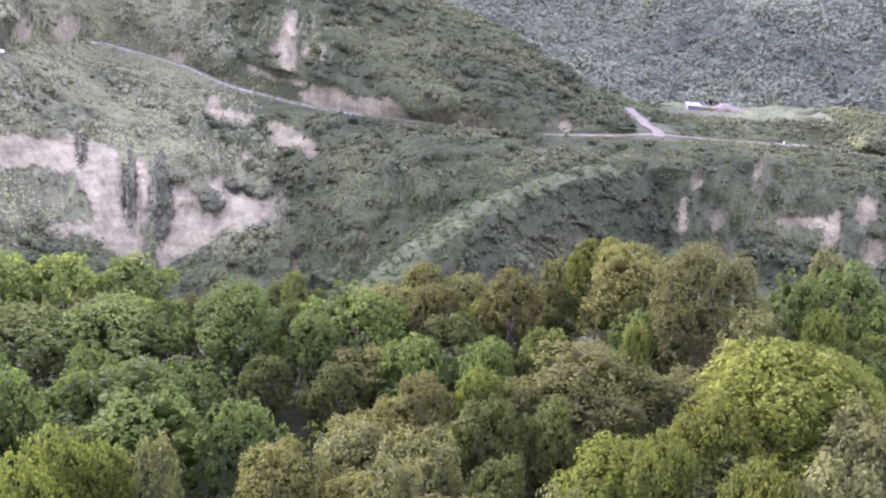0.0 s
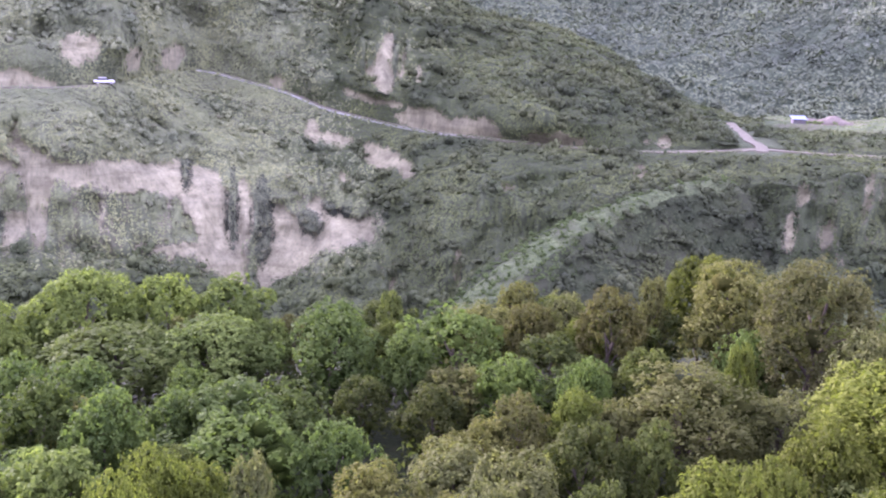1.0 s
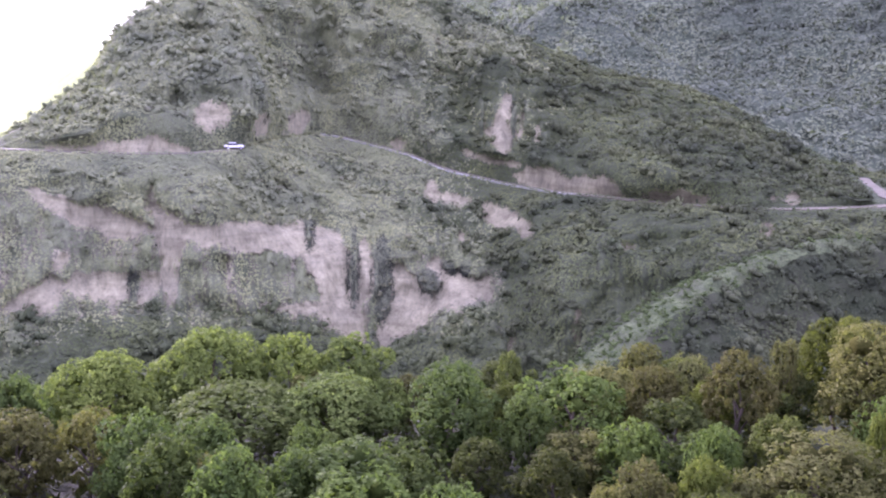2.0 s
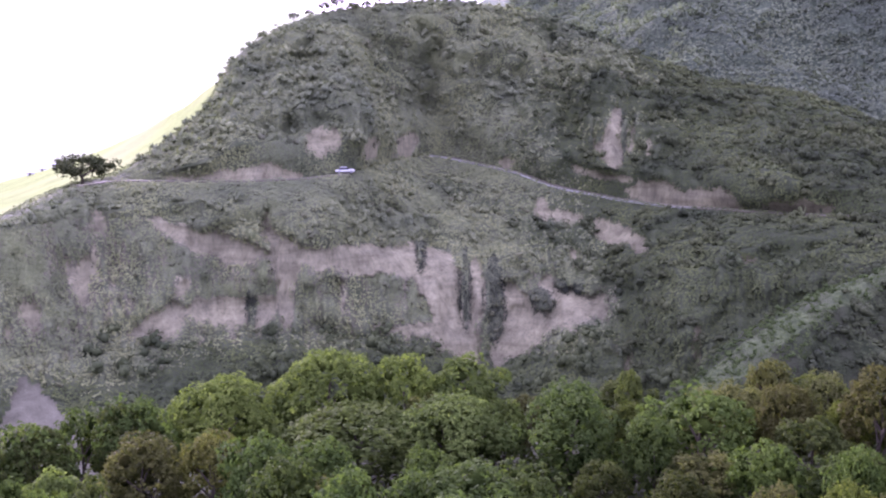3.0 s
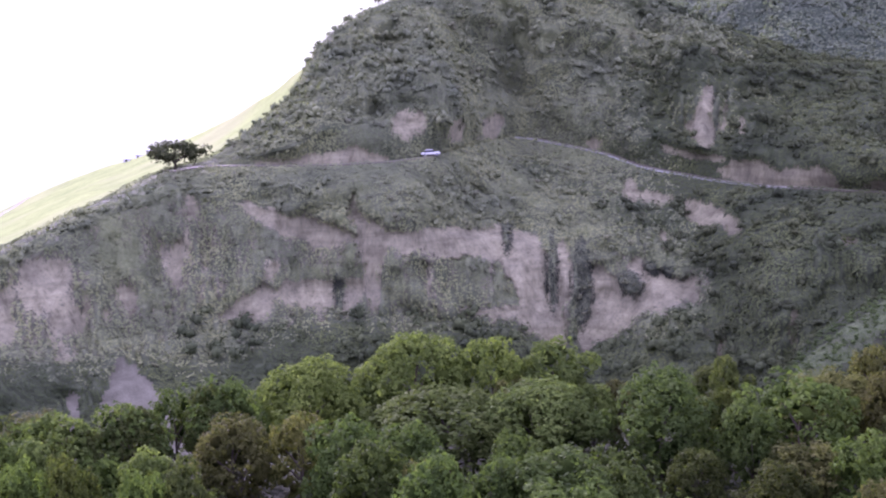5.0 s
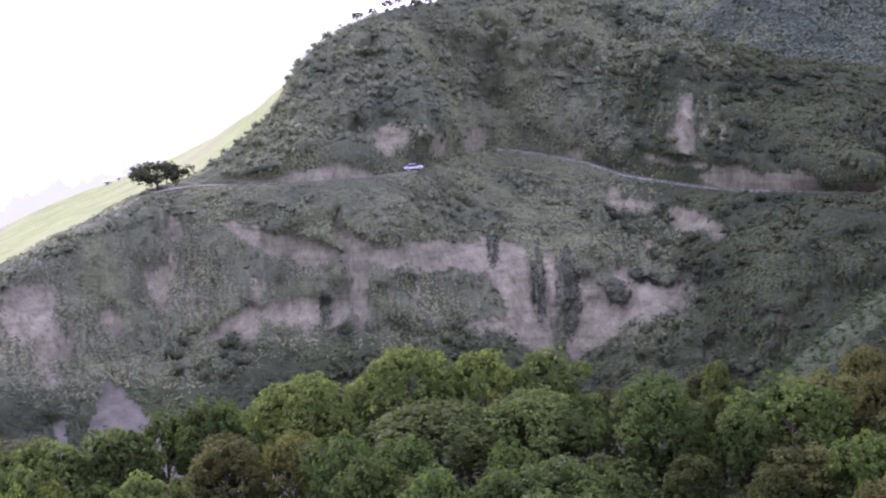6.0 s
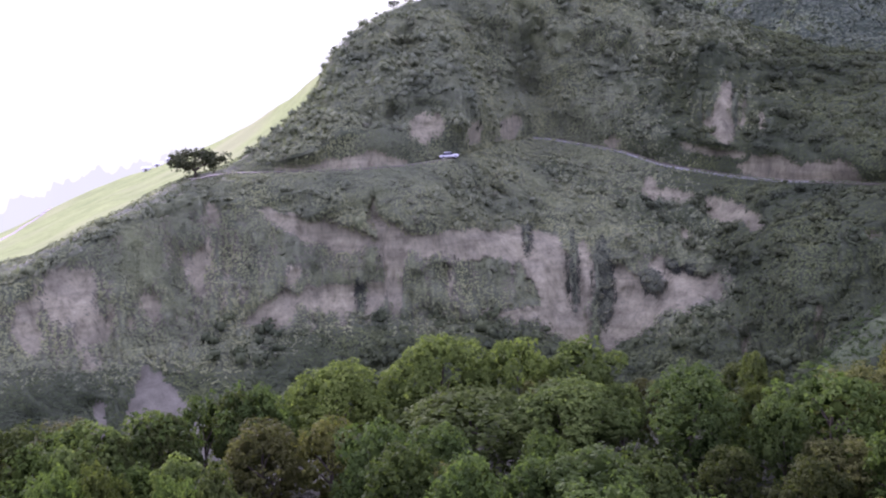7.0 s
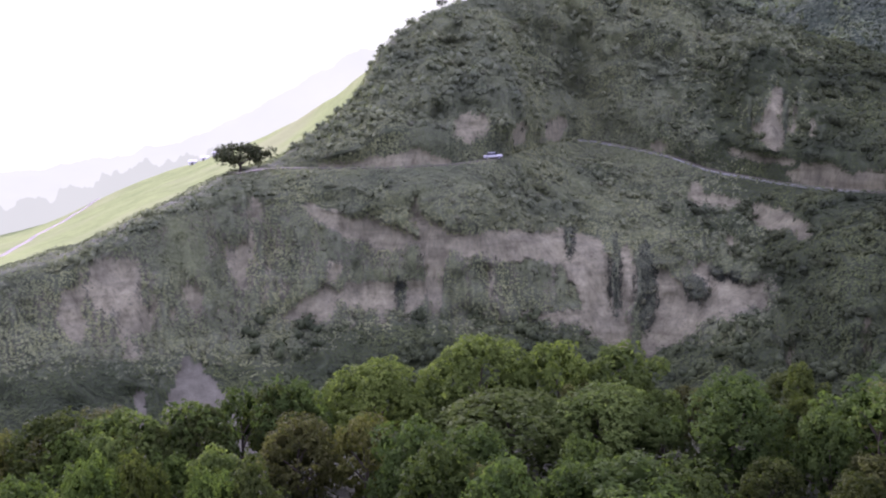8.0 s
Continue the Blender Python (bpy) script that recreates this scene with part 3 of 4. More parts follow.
def ribs(rows, bearing, z):
    """Rounded ribs that stand out of the slope along lines down it."""
    out = 0 * z
    for line, left, right, depth in rows:
        a = np.array(line)
        d = bearing - np.interp(z, a[:, 0], a[:, 1])
        past = np.maximum(0, np.maximum(a[0, 0] - z, z - a[-1, 0])) / 5.0
        out = out - depth * np.exp(-(d / np.where(d < 0, left, right)) ** 2 - past ** 2)
    return out


# relief: broad buttresses, fluted rock, rough ground; none on the road bench
calm = np.clip(np.minimum(np.abs(band - 4.0), np.abs(band - 5.0)) * 2.5, 0, 1)
calm = np.where(band > 5, np.clip((band - 5.0) * 0.85, 0, 1), calm)
calm[(band >= 4.0) & (band <= 5.0)] = 0
calm = (calm * np.clip(np.abs(band - 8.0) * 2 + 0.15, 0, 1)).ravel()
# the hill's thin end above the road is smooth
calm = calm * np.where(band.ravel() > 4.5, np.clip((flat_b.ravel() + 17) / 7, 0.2, 1), 1.0)
flute = fbm(np.stack([flat_b.ravel() * 3.6, 0 * flat_b.ravel(), grid_z.ravel() * 0.22], 1), 3.2, 4)
broad = fbm(wall, 26.0, 4)
fine = fbm(wall, 5.0, 3)
in_cliff = np.clip(1 - np.abs(band - 2.5) / 0.75, 0, 1).ravel()
gully = fbm(np.stack([flat_b.ravel() * 3.8, 0 * flat_b.ravel(), grid_z.ravel() * 0.3], 1), 11.0, 3)
upper = np.clip((band - 5.2) / 0.8, 0, 1).ravel()
rough_b = flat_b.ravel()
point_bare = bare(rough_b, grid_z.ravel(), band.ravel())
recess = np.clip(point_bare, -0.2, 0.8) * 0.8
clump = 1 - np.abs(2.6 * fbm(wall + 17.0, 6.5, 2))
clump = np.clip(clump, -0.4, 1) * np.clip((0.05 - point_bare) / 0.7, 0, 1) * np.where(in_cliff > 0.3, 0.5, 1.0)
push = calm * (recess + 5.0 * fbm(wall + 40.0, 10.0, 3) * np.where(point_bare < 0, 1.0, 0.3) * np.clip((rough_b + 17) / 7, 0, 1) + ribs(RIBS, rough_b, grid_z.ravel()) - 1.7 * clump + broad * (8.0 + 4.0 * upper) + fine * 1.8 + flute * 5.0 * in_cliff + gully * 20.0 * upper)
br = np.radians(flat_b.ravel())
wall[:, 0] += push * np.sin(br)
wall[:, 1] += push * np.cos(br)
wall[:, 2] += calm * (fine * 0.8 + 1.1 * clump)
far_faces = sheet_faces(*grid_r.shape)
face_mid = wall[far_faces].mean(1)
face_b = np.degrees(np.arctan2(face_mid[:, 0], face_mid[:, 1]))
face_band = band.ravel()[far_faces[:, 0]]


face_bare = point_bare[far_faces].mean(1)
face_scree = fans(SCREE_FANS, face_b, face_mid[:, 2]) + 0.5 * fbm(face_mid, 3.0, 3)
face_kind = np.zeros(len(face_b), int)
face_kind = np.where((face_scree > 0.0) & (face_band < 2.4), 1, face_kind)
on_terrace = (face_band >= 8.3) & (face_b > 33.8) & (face_b < 44 + 3 * np.sin(face_mid[:, 2]))
face_kind = np.where(on_terrace, 2, face_kind)


def forest_unhazed_at(p):
    """Scrub gives way to green forest along the gorge, whose darker colour also stands in for thinner haze: 0 to 1."""
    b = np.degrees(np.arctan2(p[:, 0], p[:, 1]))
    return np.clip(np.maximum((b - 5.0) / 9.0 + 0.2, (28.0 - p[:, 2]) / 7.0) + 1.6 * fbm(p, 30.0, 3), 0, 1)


cliffs = thing("cliff_terrain", mesh_of("cliff_terrain", wall, far_faces, None, True), [GORGE, SCREE, TERRACE_GRASS], "steep gorge side of grey-pink rock and undergrowth", "hillside", kind="structure")
cliffs.data.polygons.foreach_set("material_index", face_kind.astype(np.int32))
point_b = np.degrees(np.arctan2(wall[:, 0], wall[:, 1]))
for key, values in (("bare", point_bare), ("cliff", np.clip(1.6 - 2 * np.abs(band.ravel() - 2.5), 0, 1) * np.where((point_b > 12) & (point_b < 34), 0.25, 1.0)), ("forest_unhazed", forest_unhazed_at(wall))):
    layer = cliffs.data.attributes.new(key, "FLOAT", "POINT")
    layer.data.foreach_set("value", np.clip(values, -2, 2).astype(np.float32))

# the spur that runs down into the gorge
spur = np.array(SPUR)
sb_ = np.linspace(spur[0, 0], spur[-1, 0], 70)
crest = around(sb_, np.interp(sb_, spur[:, 0], spur[:, 1]), np.interp(sb_, spur[:, 0], spur[:, 2]))
along = np.gradient(crest, axis=0)
across = np.stack([along[:, 1], -along[:, 0], 0 * along[:, 0]], 1)
across /= np.linalg.norm(across, axis=1)[:, None]
rowsS = []
for u in np.linspace(-1, 1, 45):
    drop = 46 * (math.sqrt(u * u + 0.006) - 0.0775)
    rowsS.append(crest + across * (u * 34) - np.array([0, 0, 1]) * drop)
spur_pts = np.array(rowsS)
spur_flat = spur_pts.reshape(-1, 3)
sn = fbm(spur_flat, 16.0, 4)
edge = np.abs(np.repeat(np.linspace(-1, 1, 45), 70))
spur_flat[:, 2] += (sn * 10.0 - 9.0 * np.abs(fbm(spur_flat + 30.0, 13.0, 3)) + 1.5) * np.clip(edge * 4, 0.08, 1)
spur_faces = sheet_faces(45, 70)
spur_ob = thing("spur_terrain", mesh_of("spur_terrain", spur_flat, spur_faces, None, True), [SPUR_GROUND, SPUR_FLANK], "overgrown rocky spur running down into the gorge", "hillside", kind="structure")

# the near hill, with its wooded terrace
def near_ground(x, y):
    d = np.hypot(x, y)
    z = 44.5 - 0.085 * y + 0.06 * np.maximum(x, 0) + 0.02 * np.minimum(x, 0)
    lip = 90.0
    return np.maximum(z - np.maximum(0, d - lip) * 1.5, -2.0)


nb = np.linspace(0, 2 * math.pi, 181)
nr = np.concatenate([np.linspace(0.0, 90, 46), np.linspace(92, 135, 22)])
NB, NR = np.meshgrid(nb, nr)
nx, ny = (NR * np.sin(NB)).ravel(), (NR * np.cos(NB)).ravel()
nz = near_ground(nx, ny)
near_pts = np.stack([nx, ny, nz], 1)
near_pts[:, 2] += fbm(near_pts, 12.0, 4) * 1.5
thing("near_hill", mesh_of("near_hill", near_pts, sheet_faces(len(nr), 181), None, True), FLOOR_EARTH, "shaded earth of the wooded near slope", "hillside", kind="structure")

# open country beyond: valley floor out to the horizon, and the sunlit plateau
gr = np.array([0.0, 60, 120, 200, 300, 450, 700, 1100, 1800, 2800, 4400])
GB, GR = np.meshgrid(np.linspace(0, 2 * math.pi, 73), gr)
gp = np.stack([(GR * np.sin(GB)).ravel(), (GR * np.cos(GB)).ravel(), np.full(GR.size, -2.5)], 1)
thing("ground", mesh_of("ground", gp, sheet_faces(len(gr), 73)), EARTH, "scrubby valley ground reaching the horizon", "ground", kind="structure")

mb = np.linspace(-60, -11.1, 150)
mf_r, mf_z = curve_at(MEADOW_FAR, mb)
mn_r, mn_z = np.interp(mb, COLS, ridge_r) + 10, np.interp(mb, COLS, ridge_z) - 2.5
mrows = []
for f in np.linspace(0, 1, 40):
    mrows.append(around(mb, mn_r + (mf_r - mn_r) * f, mn_z + (mf_z - mn_z) * f))
for f in np.linspace(0.04, 1, 14):
    mrows.append(around(mb, mf_r + (1300 - mf_r) * f ** 1.6, mf_z + (2 - mf_z) * min(1, f * 1.2)))
meadow_pts = np.array(mrows).reshape(-1, 3)
meadow_pts[:, 2] += fbm(meadow_pts, 22.0, 3) * 1.2
thing("meadow", mesh_of("meadow", meadow_pts, sheet_faces(len(mrows), len(mb)), None, True), GRASS, "sunlit green meadow on the plateau", "meadow", kind="structure")

# wooded mountain behind, on the right
wb = np.linspace(-8, 62, 330)
crest_z = np.interp(wb, [-8, -3, 0, 5, 10, 20, 40, 75], [95, 112, 132, 165, 205, 255, 275, 260])
wrows, steps = [], 150
for f in np.linspace(0, 0.66, steps):
    wrows.append(around(wb, 305 + 470 * f, 36 + (crest_z - 36) * f ** 0.9))
wrows.append(around(wb, 775 + 0 * wb, crest_z))
wrows.append(around(wb, 950 + 0 * wb, crest_z - 60))
wood_pts = np.array(wrows).reshape(-1, 3)
rise = np.repeat(np.clip(np.linspace(0, 1.5, steps + 2) * 4, 0, 1), len(wb))
wood_pts[:, 2] += fbm(wood_pts, 90.0, 4) * 40 * rise
lift = np.concatenate([np.ones(steps * len(wb)), np.zeros(2 * len(wb))])
for size, height in ((9.0, 2.4), (4.0, 1.4)):
    billow = 1 - np.abs(2.6 * fbm(wood_pts * np.array([1, 1, 1.3]) + size, size, 2))
    wood_pts[:, 2] += height * np.clip(billow, -0.4, 1) * lift
wood_faces = sheet_faces(steps + 2, len(wb))
thing("mountain_terrain", mesh_of("mountain_terrain", wood_pts, wood_faces, None, True), MOUNTAIN_GROUND, "steep wooded mountain slope behind the gorge", "mountain", kind="structure")

# pale hills far beyond the plateau; the haze over them is put in as a glow
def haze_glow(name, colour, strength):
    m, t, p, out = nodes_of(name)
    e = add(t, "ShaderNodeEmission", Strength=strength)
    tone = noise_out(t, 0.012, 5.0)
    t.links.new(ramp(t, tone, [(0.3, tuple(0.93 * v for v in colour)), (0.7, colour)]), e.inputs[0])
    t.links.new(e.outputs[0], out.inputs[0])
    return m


def far_hill(name, line, depth, foot, glow, label, crowns=0.0):
    line = np.array(line)
    b = np.linspace(line[0, 0], line[-1, 0], 520)
    r, z = np.interp(b, line[:, 0], line[:, 1]), np.interp(b, line[:, 0], line[:, 2])
    z = z + fbm(np.stack([b * 10, 0 * b, 0 * b], 1), 9.0, 4) * r * 0.008
    z = z + crowns * (0.5 - np.abs(2.4 * fbm(np.stack([b * 10, 0 * b + 4, 0 * b], 1), 6.0, 3)))
    rows = [around(b, r - depth * (1 - f), foot + (z - foot) * f ** 1.3) for f in np.linspace(0, 1, 12)]
    rows.append(around(b, r + depth, foot + 0 * z))
    pts = np.array(rows).reshape(-1, 3)
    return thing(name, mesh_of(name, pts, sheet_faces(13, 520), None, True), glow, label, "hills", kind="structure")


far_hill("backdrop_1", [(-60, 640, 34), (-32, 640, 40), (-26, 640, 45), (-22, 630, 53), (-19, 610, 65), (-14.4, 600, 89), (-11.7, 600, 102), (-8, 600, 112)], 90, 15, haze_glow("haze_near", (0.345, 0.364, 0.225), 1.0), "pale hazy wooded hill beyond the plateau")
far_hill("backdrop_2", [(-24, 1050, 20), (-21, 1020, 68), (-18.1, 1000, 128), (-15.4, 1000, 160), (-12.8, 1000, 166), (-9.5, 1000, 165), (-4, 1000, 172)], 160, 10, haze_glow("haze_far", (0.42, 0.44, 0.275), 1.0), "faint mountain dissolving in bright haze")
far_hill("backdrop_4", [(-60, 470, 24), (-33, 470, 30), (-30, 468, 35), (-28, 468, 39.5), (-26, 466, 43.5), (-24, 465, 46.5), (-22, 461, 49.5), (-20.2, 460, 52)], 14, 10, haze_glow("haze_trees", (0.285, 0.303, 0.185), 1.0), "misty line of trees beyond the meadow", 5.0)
# Added glowing sheet in place of haze; it covers the plain's far edge.
far_hill("backdrop_3", [(-60, 1500, 100), (-16, 1500, 100)], 100, 0, haze_glow("haze_bright", (0.62, 0.615, 0.59), 1.0), "glowing sheet in place of bright haze along the horizon")


# ---- growth on the slopes ----
def bush_template(seed, leaves, leaf, lobes=5, solid=True):
    """A leafy mound: uneven rounded lobes with sprays of leaves over them."""
    rng = np.random.default_rng(seed)
    c = rng.normal(0, 1, (lobes, 3)) * np.array([0.5, 0.5, 0.35])
    c[:, 2] = np.abs(c[:, 2])
    size = rng.uniform(0.4, 0.72, lobes)
    d = rng.normal(0, 1, (leaves, 3))
    d[:, 2] = np.abs(d[:, 2]) - 0.35
    d /= np.linalg.norm(d, axis=1)[:, None]
    k = rng.integers(0, lobes, leaves)
    v, q = leaf_cards(c[k] + d * size[k][:, None] * np.array([1, 1, 0.8]) * rng.uniform(0.8, 1.08, (leaves, 1)), d, leaf, 0.35, rng)
    if not solid:
        return v, q, np.zeros((0, 3), int)
    bv, bf = ball(1)
    V, T, base = [v], [], len(v)
    for j in range(lobes):
        V.append(c[j] + bv * (1 + 0.34 * np.clip(rng.normal(0, 1, (len(bv), 1)), -1.6, 1.6)) * size[j] * np.array([0.66, 0.66, 0.5]))
        T.append(bf + base)
        base += len(bv)
    return np.concatenate(V), q, np.concatenate(T)


def scatter(name, spots, sizes, templates, material, label, category, tall=1.0):
    V, Q, T, base = [], [], [], 0
    pick = dice.integers(0, len(templates), len(spots))
    for k, (tv, tq, tt) in enumerate(templates):
        s = spots[pick == k]
        if not len(s):
            continue
        z = sizes[pick == k]
        a = dice.uniform(0, 2 * math.pi, len(s))
        c, n = np.cos(a), np.sin(a)
        x = (tv[None, :, 0] * c[:, None] - tv[None, :, 1] * n[:, None]) * z[:, None] + s[:, None, 0]
        y = (tv[None, :, 0] * n[:, None] + tv[None, :, 1] * c[:, None]) * z[:, None] + s[:, None, 1]
        h = tv[None, :, 2] * z[:, None] * (tall * dice.uniform(0.75, 1.3, len(s)))[:, None] + s[:, None, 2]
        V.append(np.stack([x, y, h], -1).reshape(-1, 3))
        off = base + np.arange(len(s)) * len(tv)
        Q.append((tq[None] + off[:, None, None]).reshape(-1, 4))
        T.append((tt[None] + off[:, None, None]).reshape(-1, 3))
        base += len(s) * len(tv)
    Q, T = np.concatenate(Q), np.concatenate(T)
    me = mesh_of(name, np.concatenate(V), Q, T)
    me.polygons.foreach_set("use_smooth", np.arange(len(me.polygons)) >= len(Q))
    return thing(name, me, material, label, category, kind="stuff")


def sample_faces(pts, faces, density):
    """Random spots on the faces, so many to the square metre (an array, one for each face)."""
    a, b, c, d = (pts[faces[:, k]] for k in range(4))
    area = 0.5 * np.linalg.norm(np.cross(c - a, d - b), axis=1)
    want = area * density
    n = np.floor(want + dice.random(len(want))).astype(int)
    idx = np.repeat(np.arange(len(faces)), n)
    u, v = dice.random((len(idx), 1)), dice.random((len(idx), 1))
    return (a[idx] * (1 - u) + b[idx] * u) * (1 - v) + (d[idx] * (1 - u) + c[idx] * u) * v, idx


def leaf_cover(name, pts, faces, density, size, lift, material, label, category):
    """A coat of leaf sprays over the faces, billowing a little off the ground."""
    spots, idx = sample_faces(pts, faces, density)
    a, b, c, d = (pts[faces[idx, k]] for k in range(4))
    n = np.cross(c - a, d - b)
    n /= np.linalg.norm(n, axis=1)[:, None] + 1e-9
    n *= np.sign((n * (np.array([0, 0, 140.0]) - spots)).sum(1))[:, None]
    billow = np.clip(1 - np.abs(2.6 * fbm(spots + 5.0, lift * 4, 2)), -0.2, 1)
    spots = spots + n * (lift * (billow + dice.uniform(0, 0.3, len(spots))))[:, None]
    v, q = leaf_cards(spots, n, size, 0.3, dice, 0.28)
    return thing(name, mesh_of(name, v, q), material, label, category, kind="stuff")


BUSHES = [bush_template(s, 24, 0.2, 3) for s in range(9)]
TREELETS = [bush_template(60 + s, 44, 0.18, 4) for s in range(8)]
SPRAYS = [bush_template(s, 36, 0.24, 5, False) for s in range(5)]
seen_part = (face_b > -36) & (face_b < 49)
thick = np.clip(0.7 + 1.4 * fbm(face_mid, 14.0, 3), 0.2, 1.0)
TRACK = np.array([(113.0, 167.5), (115.4, 171.6), (117.9, 180.2), (121.4, 188.2), (125.3, 198.8), (126.9, 203.7)])


def off_track(p):
    d = np.min([np.hypot(p[:, 0] - x, p[:, 1] - y) for x, y in (TRACK[k] * (1 - f) + TRACK[k + 1] * f for k in range(5) for f in (0, 0.33, 0.66))], axis=0)
    return d > 4.2


open_ground = np.where((face_bare < np.where((face_band > 1.9) & (face_band < 3.1), -0.4, -0.1)) & seen_part & (face_kind == 0) & (face_band < 9), 1.0, 0.0)
open_ground[(face_band >= 3.95) & (face_band < 5.08) & ((face_b > 0.6) | (face_b < -3.6)) & (face_b > -19.5)] = 0.0
open_ground[(face_b < -16.5) & (face_band > 5.0)] = 0.0
gorge_floor = open_ground * ((face_band > 1.15) & (face_band < 2.05) & (face_b > -20))
open_ground[face_band < 1.3] *= np.where(face_b[face_band < 1.3] < -17, 0.5, 0.0)
cliffy = (face_band > 1.9) & (face_band < 3.0)
spots, idx = sample_faces(wall, far_faces, open_ground * np.where(cliffy, 0.1, np.where(face_band > 5.6, 0.04, np.where(face_band > 5.05, 0.14, 0.05)) * thick) * np.where(face_b > 20, 1.5, 1.0))
sizes = 0.65 / (1 - 0.9 * dice.random(len(spots))) ** 0.5
sizes = np.where(cliffy[idx], np.minimum(sizes * 0.8, 1.0), np.minimum(sizes, 1.6))
sizes = np.where(face_b[idx] < -16.5, np.minimum(sizes, 0.7), sizes)
sizes = np.where((face_band[idx] > 3.6) & (face_band[idx] < 5.6), np.minimum(sizes, 0.75), sizes)
keep = off_track(spots)
forested = forest_unhazed_at(spots) > dice.uniform(0.2, 0.8, len(spots))
scatter("hillside_bushes", spots[keep & ~forested], sizes[keep & ~forested], BUSHES, FAR_LEAF, "dull green bushes and creepers covering the gorge side", "bushes")
scatter("forest_bushes", spots[keep & forested], sizes[keep & forested], BUSHES, FOREST_LEAF, "deep green bushes and creepers on the wooded gorge side", "bushes")
vine_zone = inside(VINES_HANGING, face_b, face_mid[:, 2]) > 0.05
coat = np.where(seen_part & (face_kind == 0) & (face_band > 1.0) & (face_band < 8.9) & (face_bare < 0.05) & ~vine_zone & off_track(face_mid), 6.3, 0.0)
coat[(face_band >= 3.97) & (face_band < 5.02) & ((face_b > 0.6) | (face_b < -3.6)) & (face_b > -19.5)] = 0.0
coat *= np.where(cliffy & (face_b < 12), np.where(face_b < -15, 0.85, 0.65), 1.0)
face_forest_unhazed = forest_unhazed_at(face_mid) > dice.uniform(0.05, 0.95, len(face_mid))
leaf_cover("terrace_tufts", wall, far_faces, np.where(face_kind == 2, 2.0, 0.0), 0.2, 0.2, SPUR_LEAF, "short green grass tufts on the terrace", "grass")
leaf_cover("scrub_cover", wall, far_faces, np.where(face_forest_unhazed, 0.0, coat), 0.34, 0.8, FAR_LEAF, "dull green creepers coating the gorge side", "creepers")
leaf_cover("forest_cover", wall, far_faces, np.where(face_forest_unhazed, coat, 0.0), 0.34, 0.8, FOREST_LEAF, "deep green creepers coating the wooded gorge side", "creepers")
leaf_cover("vine_curtain", wall, far_faces, np.where(vine_zone & (face_band > 1.9) & (face_band < 7.0), 5.0, 0.0), 0.3, 0.6, CREEPER_LEAF, "dark vines hanging in curtains over the rock", "vines")
rim = np.where((face_bare > -0.05) & (face_bare < 0.5) & (face_band > 1.9) & (face_band < 7) & (face_b < 20), 0.05, 0.0)
rim = np.where((inside(VINES_HANGING, face_b, face_mid[:, 2]) > 0.05) & (face_band > 1.9) & (face_band < 7.0), 1.8, rim)
spots, idx = sample_faces(wall, far_faces, rim)
hang = [(v * np.array([0.7, 0.7, -1.0]), q, tt) for v, q, tt in SPRAYS]
scatter("hanging_creepers", spots, 0.4 / (1 - 0.85 * dice.random(len(spots))) ** 0.5, hang, CREEPER_LEAF, "dark creepers hanging down the bare rock faces", "creepers", 2.6)
wooded = np.clip(0.75 + 1.7 * fbm(face_mid + 50.0, 24.0, 3), 0.12, 1.0)
spots, idx = sample_faces(wall, far_faces, open_ground * wooded * np.where((face_b > 33.5) & (face_band > 5.2), 0.4, np.where(face_band > 5.3, 0.1, np.where((face_band > 3.05) & (face_band < 3.75), np.where(face_b > 33, 0.2, 0.07), np.where(face_b > 33, 0.16, np.where(face_b > 11, 0.05, 0.0))))))
sizes = np.minimum(1.2 / (1 - 0.85 * dice.random(len(spots))) ** 0.5, 2.4)
sizes = np.where(face_band[idx] < 6.2, np.minimum(sizes, 1.7), sizes)
sizes = np.where(face_band[idx] > 7.5, np.minimum(sizes, 1.5), sizes)
sizes = np.where(face_b[idx] > 33.5, np.minimum(sizes, 1.0), sizes)
keep = off_track(spots)
keep &= (face_band[idx] < 4.5) | (face_band[idx] > 5.45)
forested = forest_unhazed_at(spots) > dice.uniform(0.2, 0.8, len(spots))
scatter("hillside_trees", spots[keep & ~forested], sizes[keep & ~forested], TREELETS, FAR_LEAF, "small dull green trees clothing the slope above the road", "trees", 1.15)
scatter("forest_trees", spots[keep & forested], sizes[keep & forested], TREELETS, FOREST_LEAF, "small deep green trees clothing the wooded slope", "trees", 1.15)
spots, idx = sample_faces(wall, far_faces, gorge_floor * 0.05)
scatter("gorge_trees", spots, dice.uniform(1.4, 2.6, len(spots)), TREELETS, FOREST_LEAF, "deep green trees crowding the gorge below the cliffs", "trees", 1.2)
spur_u = np.abs(np.repeat(np.linspace(-1, 1, 45), 70))[spur_faces[:, 0]]
spur_b = np.degrees(np.arctan2(spur_flat[:, 0], spur_flat[:, 1]))[spur_faces[:, 0]]
# The lighter band widens over the spur's sunlit nose.
on_crest = spur_u < np.interp(spur_b, [16, 20, 24, 28], [0.3, 0.22, 0.09, 0.04]) * dice.uniform(0.4, 1.6, len(spur_b)) + 0.08 * fbm(spur_flat[spur_faces[:, 0]], 9.0, 2)
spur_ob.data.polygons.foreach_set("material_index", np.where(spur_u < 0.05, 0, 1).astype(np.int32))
spots, idx = sample_faces(spur_flat, spur_faces, np.where(on_crest, 0.5, 0.0))
scatter("spur_bushes", spots, 0.45 / (1 - 0.8 * dice.random(len(spots))) ** 0.5, BUSHES, SPUR_LEAF, "bright green bushes and grass along the spur's crest", "bushes")
